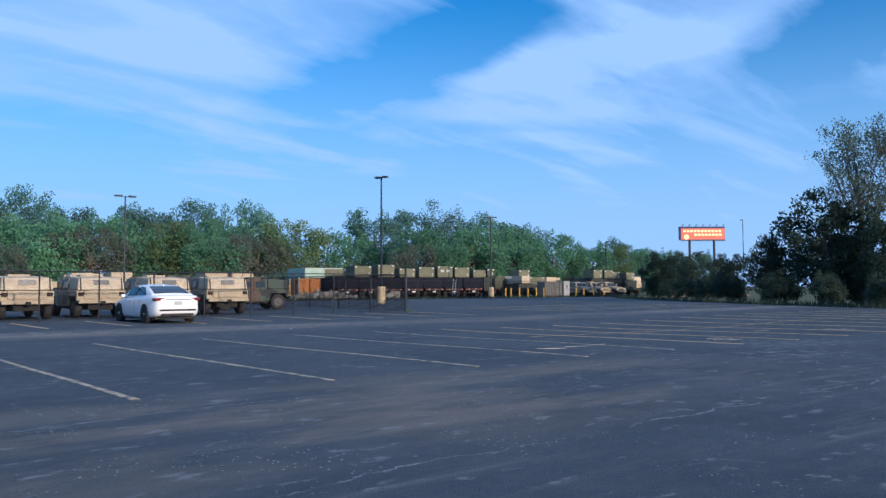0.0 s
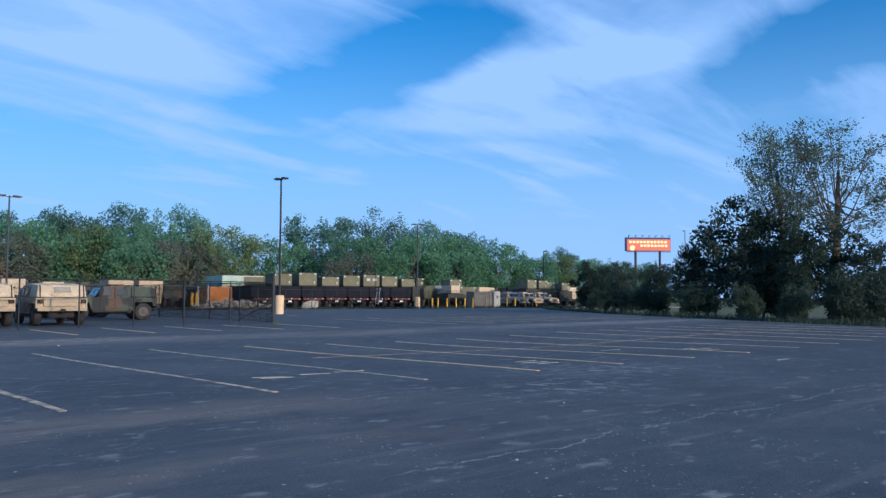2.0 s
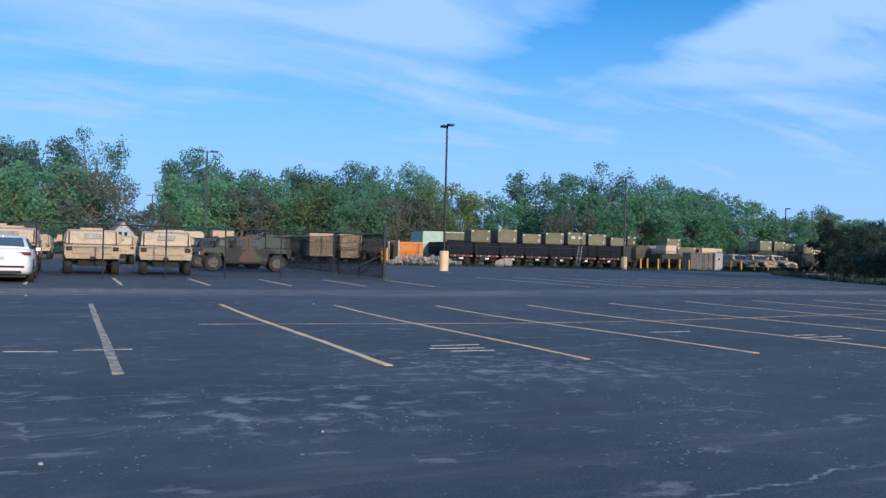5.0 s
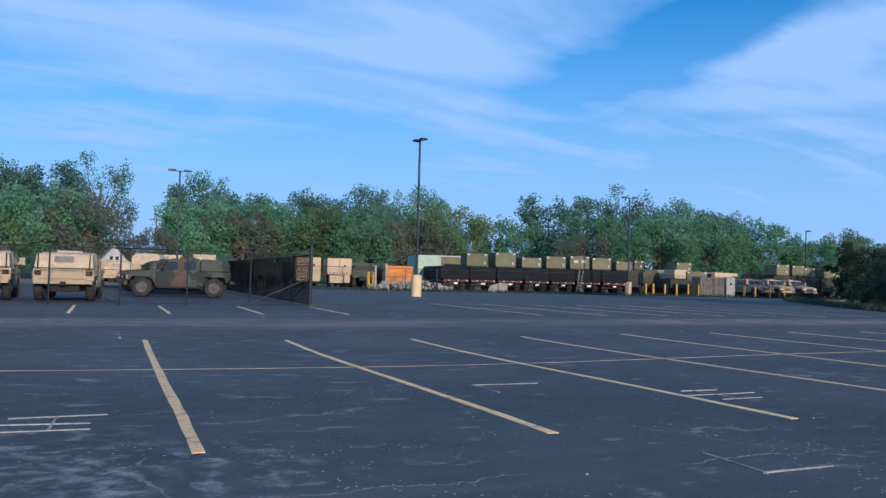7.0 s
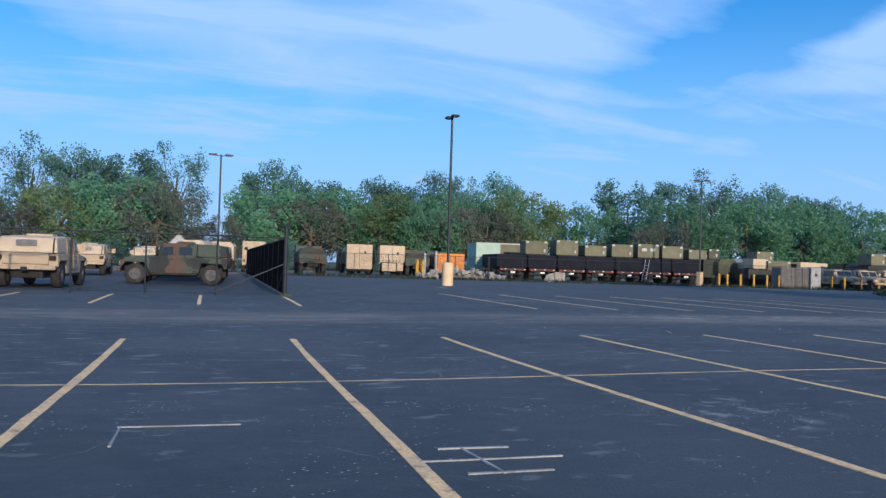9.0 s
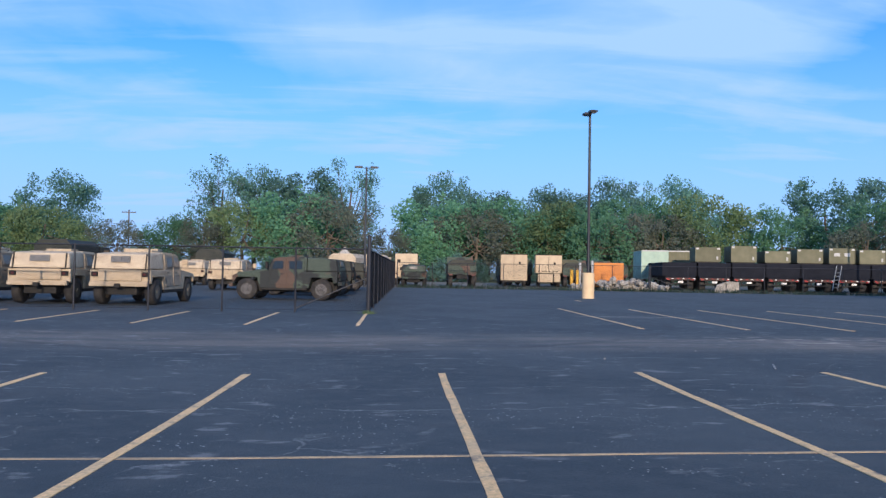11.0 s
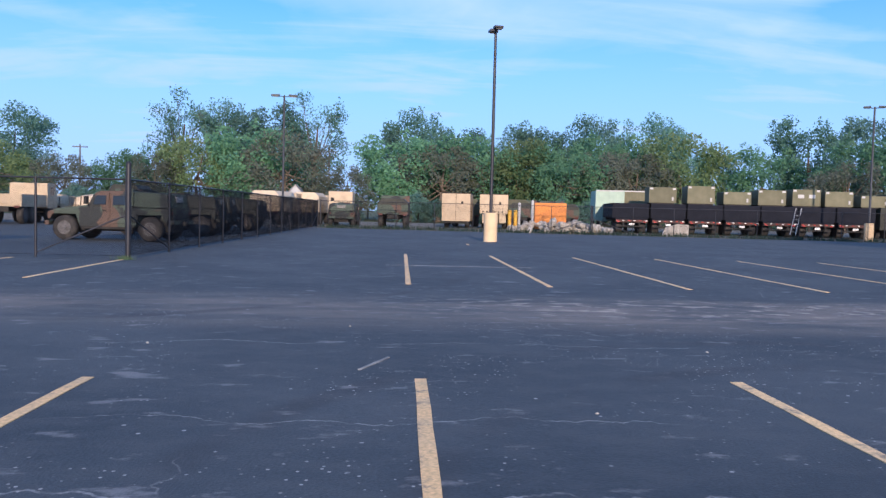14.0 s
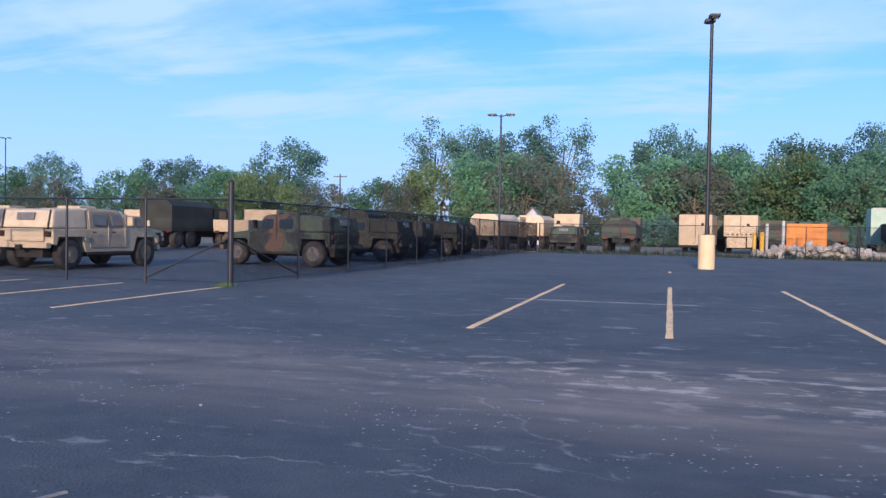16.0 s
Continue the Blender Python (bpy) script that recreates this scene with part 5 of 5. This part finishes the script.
container(along(49.3, 15.8), "pale green shipping container with a white top rail", MINT, 2.5, 6.0, 0.9, 3.75, trim=WHITE_BOX)
container(along(52.0, 16.2), "dull olive shipping container with a pale top rail", OLIVE_BOX, 2.7, 6.0, 0.9, 3.75, trim=WHITE_BOX)
container(along(41.55, 2.8), "orange steel container standing behind rubble", ORANGE, 2.3, 3.0, 0.25, 2.25, name="steel_bin")


def van_body(m, label, low):
    """A tan box-bodied trailer seen from its end."""
    ob = thing("box_trailer", label, "trailer", m, "tan box trailers")
    z0 = 1.35 if low else 0.62
    part("box_body", box(-1.25, 1.25, 0, 4.2, z0, 3.05, 0.03), TAN, ob)
    part("roof_edge", box(-1.28, 1.28, -0.03, 4.2, 3.02, 3.09, 0.01), UNDER, ob)
    part("vent", box(0.45, 0.65, -0.03, 0.0, 2.15, 2.35, 0.005), UNDER, ob)
    part("sill", box(-1.2, 1.2, -0.06, 0.05, z0 - 0.02, z0 + 0.1, 0.01), TAN, ob)
    part("frame", box(-0.9, 0.9, 0.1, 4.1, 0.42, z0, 0.02), UNDER, ob)
    for s in (-1, 1):
        part("door_seam", box(s * 0.02 - 0.008, s * 0.02 + 0.008, -0.012, 0.0, z0 + 0.1, 2.95), UNDER, ob)
        part("hinge_bar", box(s * 1.12 - 0.02, s * 1.12 + 0.02, -0.04, 0.0, z0 + 0.1, 2.95), TAN, ob)
        part("tail_lamp", box(s * 0.95 - 0.16, s * 0.95 + 0.16, -0.08, 0.0, z0 - 0.22, z0 - 0.08), UNDER, ob)
        bm = tube((s * 0.75, 1.4, 0.45), (s * 1.1, 1.4, 0.45), 0.45, None, 20)
        part("tyre", bm, RUBBER, ob)
    if low:
        part("generator", box(-1.0, 0.4, -0.1, 1.2, 0.45, 1.25, 0.04), TAN, ob)
        part("panel", box(0.5, 1.1, -0.08, 0.6, 0.5, 1.3, 0.03), TAN, ob)
        for i in range(6):
            part("port", box(-1.0 + 0.34 * i, -0.85 + 0.34 * i, -0.02, 0.0, 1.42, 1.55), UNDER, ob)
    return ob


van_body(along(34.75, 10.4), "tan box trailer with closed rear doors", False)
van_body(along(38.15, 11.4), "tan box trailer with equipment slung under its body", True)


# ---- rubble heap ----
def rubble(seed, x0, x1, count):
    rng = np.random.default_rng(seed)
    heap = thing("rubble_heap", "heap of broken pale concrete lumps in front of the bin", "rubble")
    shapes = []
    for k in range(5):
        bm = bmesh.new()
        bmesh.ops.create_icosphere(bm, subdivisions=1, radius=1)
        for v in bm.verts:
            v.co = Vector((v.co.x * rng.uniform(0.7, 1.2), v.co.y * rng.uniform(0.7, 1.2), v.co.z * rng.uniform(0.5, 0.95)))
        shapes.append(finish("lump", bm, CONCRETE))
    for i in range(count):
        u = rng.random()
        x = x0 + (x1 - x0) * u
        tall = 0.95 * math.sin(math.pi * min(max(u, 0.08), 0.92)) ** 0.6
        s = rng.uniform(0.15, 0.42)
        ob = new("lump", shapes[i % 5])
        ob.parent = heap
        v = rng.random()
        ob.matrix_basis = pose(x, fence_y(x) + 0.5 + 1.6 * rng.random(), -0.05 + s * 0.35 + v * tall * 0.8, *rng.uniform(0, 360, 3)) @ Matrix.Diagonal((s, s, s, 1))
    return heap


rubble(3, 38.2, 46.0, 120)
slab = thing("concrete_slab", "pale concrete slab leaning under the trailers", "slab", along(50.4, 1.1))
part("slab", prism([(-1.0, -0.05), (1.0, -0.05), (1.02, 0.85), (0.2, 0.9), (-0.7, 0.62)], 0, 0.18, 0.02), CONCRETE, slab)
ladder = thing("ladder", "pale metal ladder leaning against a trailer", "ladder", along(59.6, 2.6))
for s in (-1, 1):
    part("rail", tube((s * 0.2 - 0.2, -0.35, 0.3), (s * 0.2 + 0.35, 0.2, 2.3), 0.03, None, 6), WHITE_BOX, ladder)
for i in range(6):
    u = (i + 0.7) / 6.5
    c = Vector((-0.2, -0.35, 0.3)).lerp(Vector((0.35, 0.2, 2.3)), u)
    part("rung", tube(c - Vector((0.2, 0, 0)), c + Vector((0.2, 0, 0)), 0.018, None, 6), WHITE_BOX, ladder)


# ---- yellow guard posts and cabinets ----
def guard_post(m, high=1.15, mat=None, r=0.085, label="yellow painted steel guard post"):
    ob = thing("guard_post", label, "bollard", m, "yellow guard posts")
    part("post", tube((0, 0, -0.2), (0, 0, high), r, None, 12), mat or YELLOW, ob)
    part("cap", tube((0, 0, high), (0, 0, high + 0.05), r, r * 0.45, 12), mat or YELLOW, ob)
    return ob


for x in (65.9, 66.7, 68.0, 69.3, 70.6, 71.8, 77.1, 78.4, 80.1, 81.9, 38.3, 38.75):
    guard_post(along(x, 1.0 if x > 60 else 1.9), 1.15 if x > 60 else 1.6, None, 0.1 if x > 60 else 0.14)
for x, hh in ((39.1, 2.2), (40.1, 2.4)):
    guard_post(along(x, 2.4), hh, WHITE_BOX, 0.1, "pale grey upright steel pipe behind the fence")

hut = thing("fenced_enclosure", "weathered grey panelled enclosure by the fence", "enclosure", along(73.2, 0.8))
part("panel_wall", box(-1.4, 1.4, 0, 1.6, -0.05, 1.95, 0.02), GREY_BOX, hut)
for i in range(9):
    part("batten", box(-1.35 + 0.335 * i, -1.29 + 0.335 * i, -0.03, 0, 0, 1.95), GREY_BOX, hut)
cabinet = thing("electrical_cabinet", "pale grey electrical cabinet beside the enclosure", "cabinet", along(75.25, 0.7))
part("case", box(-0.5, 0.5, 0, 0.8, 0.0, 2.0, 0.03), WHITE_BOX, cabinet)
part("door", box(-0.44, 0.44, -0.02, 0.0, 0.1, 1.9, 0.01), WHITE_BOX, cabinet)
part("sign", box(-0.12, 0.12, -0.03, -0.02, 1.2, 1.45), UNDER, cabinet)

for x, d, z, h, w, mat in ((72.8, 5, 1.8, 0.95, 1.3, TAN), (75.6, 6, 1.6, 1.0, 2.4, OLIVE_BOX), (70.6, 9, 2.7, 1.0, 1.1, GREEN), (76.2, 9, 2.6, 1.0, 1.8, OLIVE_BOX), (86.4, 6, 2.5, 1.15, 1.6, OLIVE_BOX), (88.4, 6, 2.5, 1.1, 1.5, OLIVE_BOX), (92.6, 6, 2.3, 1.0, 1.5, OLIVE_BOX), (90.4, 6.5, 2.4, 1.0, 1.4, OLIVE_BOX)):
    carrier = thing("cargo_trailer", "low dark trailer carrying an equipment box", "trailer", along(x, d))
    part("deck", box(-1.3, 1.3, 0, 3.4, 0.75, 1.0, 0.02), DARK, carrier)
    part("load", box(-1.2, 1.2, 0.2, 3.2, 1.0, max(z - 0.09, 1.02), 0.03), DARK, carrier)
    for s in (-1, 1):
        part("tyre", tube((s * 0.8, 1.5, 0.44), (s * 1.12, 1.5, 0.44), 0.44, None, 18), RUBBER, carrier)
    shelter_box(along(x, d + 0.25), "square equipment box on a dark trailer", mat, w=w, d=2.2, h=h, z=max(z, 1.11))


# ---- house and billboard beyond the trees ----
def house(m):
    ob = thing("house", "small white gabled house behind the trees", "house", m)
    part("wall", prism([(-2.6, -0.3), (2.6, -0.3), (2.6, 4.2), (0, 7.2), (-2.6, 4.2)], 0, 9, 0.0), SIDING, ob)
    for s in (-1, 1):
        part("roof", prism([(0, 7.2), (0, 7.4), (s * 3.1, 3.85), (s * 3.1, 3.65)], -0.3, 9.3), SHINGLE, ob)
        win = part("window", box(s * 0.55 - 0.38, s * 0.55 + 0.38, -0.04, 0.0, 4.0, 5.2), SIDING, ob)
        part("pane", box(s * 0.55 - 0.3, s * 0.55 + 0.3, -0.055, -0.03, 4.1, 5.1), GLASS, win)
    return ob


house(pose(16.8, 112.5, -0.2, 0, 0, 4) @ Matrix.Diagonal((0.62, 0.62, 0.62, 1)))


def lit(name, rgb, strength):
    mat = bpy.data.materials.new(name)
    mat.use_nodes = True
    b = mat.node_tree.nodes["Principled BSDF"]
    b.inputs["Base Color"].default_value = (*rgb, 1)
    b.inputs["Emission Color"].default_value = (*rgb, 1)
    b.inputs["Emission Strength"].default_value = strength
    b.inputs["Roughness"].default_value = 0.4
    return mat


def billboard(m):
    ob = thing("billboard", "lit electronic billboard with a red picture on tall posts", "billboard", m)
    part("casing", box(-7.4, 7.4, 0, 1.2, 0, 4.4, 0.03), BLUE_CASE, ob)
    screen = part("screen", box(-6.9, 7.3, -0.08, 0.0, 0.15, 3.8), lit("screen_red", (0.60, 0.13, 0.08), 0.34), ob, "glowing red display")
    warm = lit("screen_letters", (1.0, 0.62, 0.30), 0.55)
    for row, (z, n, x0) in enumerate(((2.55, 11, -6.2), (1.35, 8, -2.6))):
        for i in range(n):
            part("letter_bar", box(x0 + 1.15 * i, x0 + 1.15 * i + 0.85, -0.12, -0.08, z, z + 0.75), warm, screen)
    part("picture_patch", tube((-5.2, -0.12, 1.0), (-5.2, -0.08, 1.0), 0.85, None, 20), warm, screen)
    part("catwalk", box(-7.2, 7.2, -1.0, -0.1, -0.35, -0.2), POLE_GREY, ob)
    for i in range(7):
        x = -6.6 + 2.2 * i
        part("lamp_arm", tube((x, 0, 4.4), (x, -1.2, 4.9), 0.06, None, 6), POLE_GREY, ob)
        part("lamp_box", box(x - 0.35, x + 0.35, -1.4, -1.0, 4.75, 4.95, 0.03), POLE_GREY, ob)
    for x in (-4, 4):
        part("post", tube((x, 0.6, -14), (x, 0.6, 0), 0.4, None, 12), POLE_GREY, ob)
    return ob


BLUE_CASE = material("dark_blue_casing", (0.03, 0.05, 0.16), rough=0.5)
billboard(pose(173.8, 109, 12.7, 0, 0, -40) @ Matrix.Diagonal((0.76, 0.76, 0.76, 1)))


# ---- litter on the asphalt ----
def stone(x, y, size, label="small pale stone lying on the asphalt"):
    bm = bmesh.new()
    bmesh.ops.create_icosphere(bm, subdivisions=1, radius=size)
    for v in bm.verts:
        v.co = Vector((v.co.x * random.uniform(0.7, 1.3), v.co.y * random.uniform(0.7, 1.3), v.co.z * 0.6 + size * 0.35))
    ob = new("stone", finish("stone", bm, CONCRETE))
    ob.location = (x, y, relief(x, y))
    return tagged(ob, label, "stone", "loose stones on the asphalt")


for x, y, size in ((16.0, 19.3, 0.05), (9.6, 21.6, 0.06), (27.4, 20.6, 0.035), (26.3, 12.2, 0.02), (29.4, 21.9, 0.03), (12.1, 5.3, 0.025), (7.4, 3.1, 0.03), (10.4, 5.0, 0.03), (22.0, 8.2, 0.02), (18.6, 6.9, 0.02), (31.4, 17.8, 0.025), (33.2, 20.4, 0.03)):
    stone(x, y, size * 0.55)
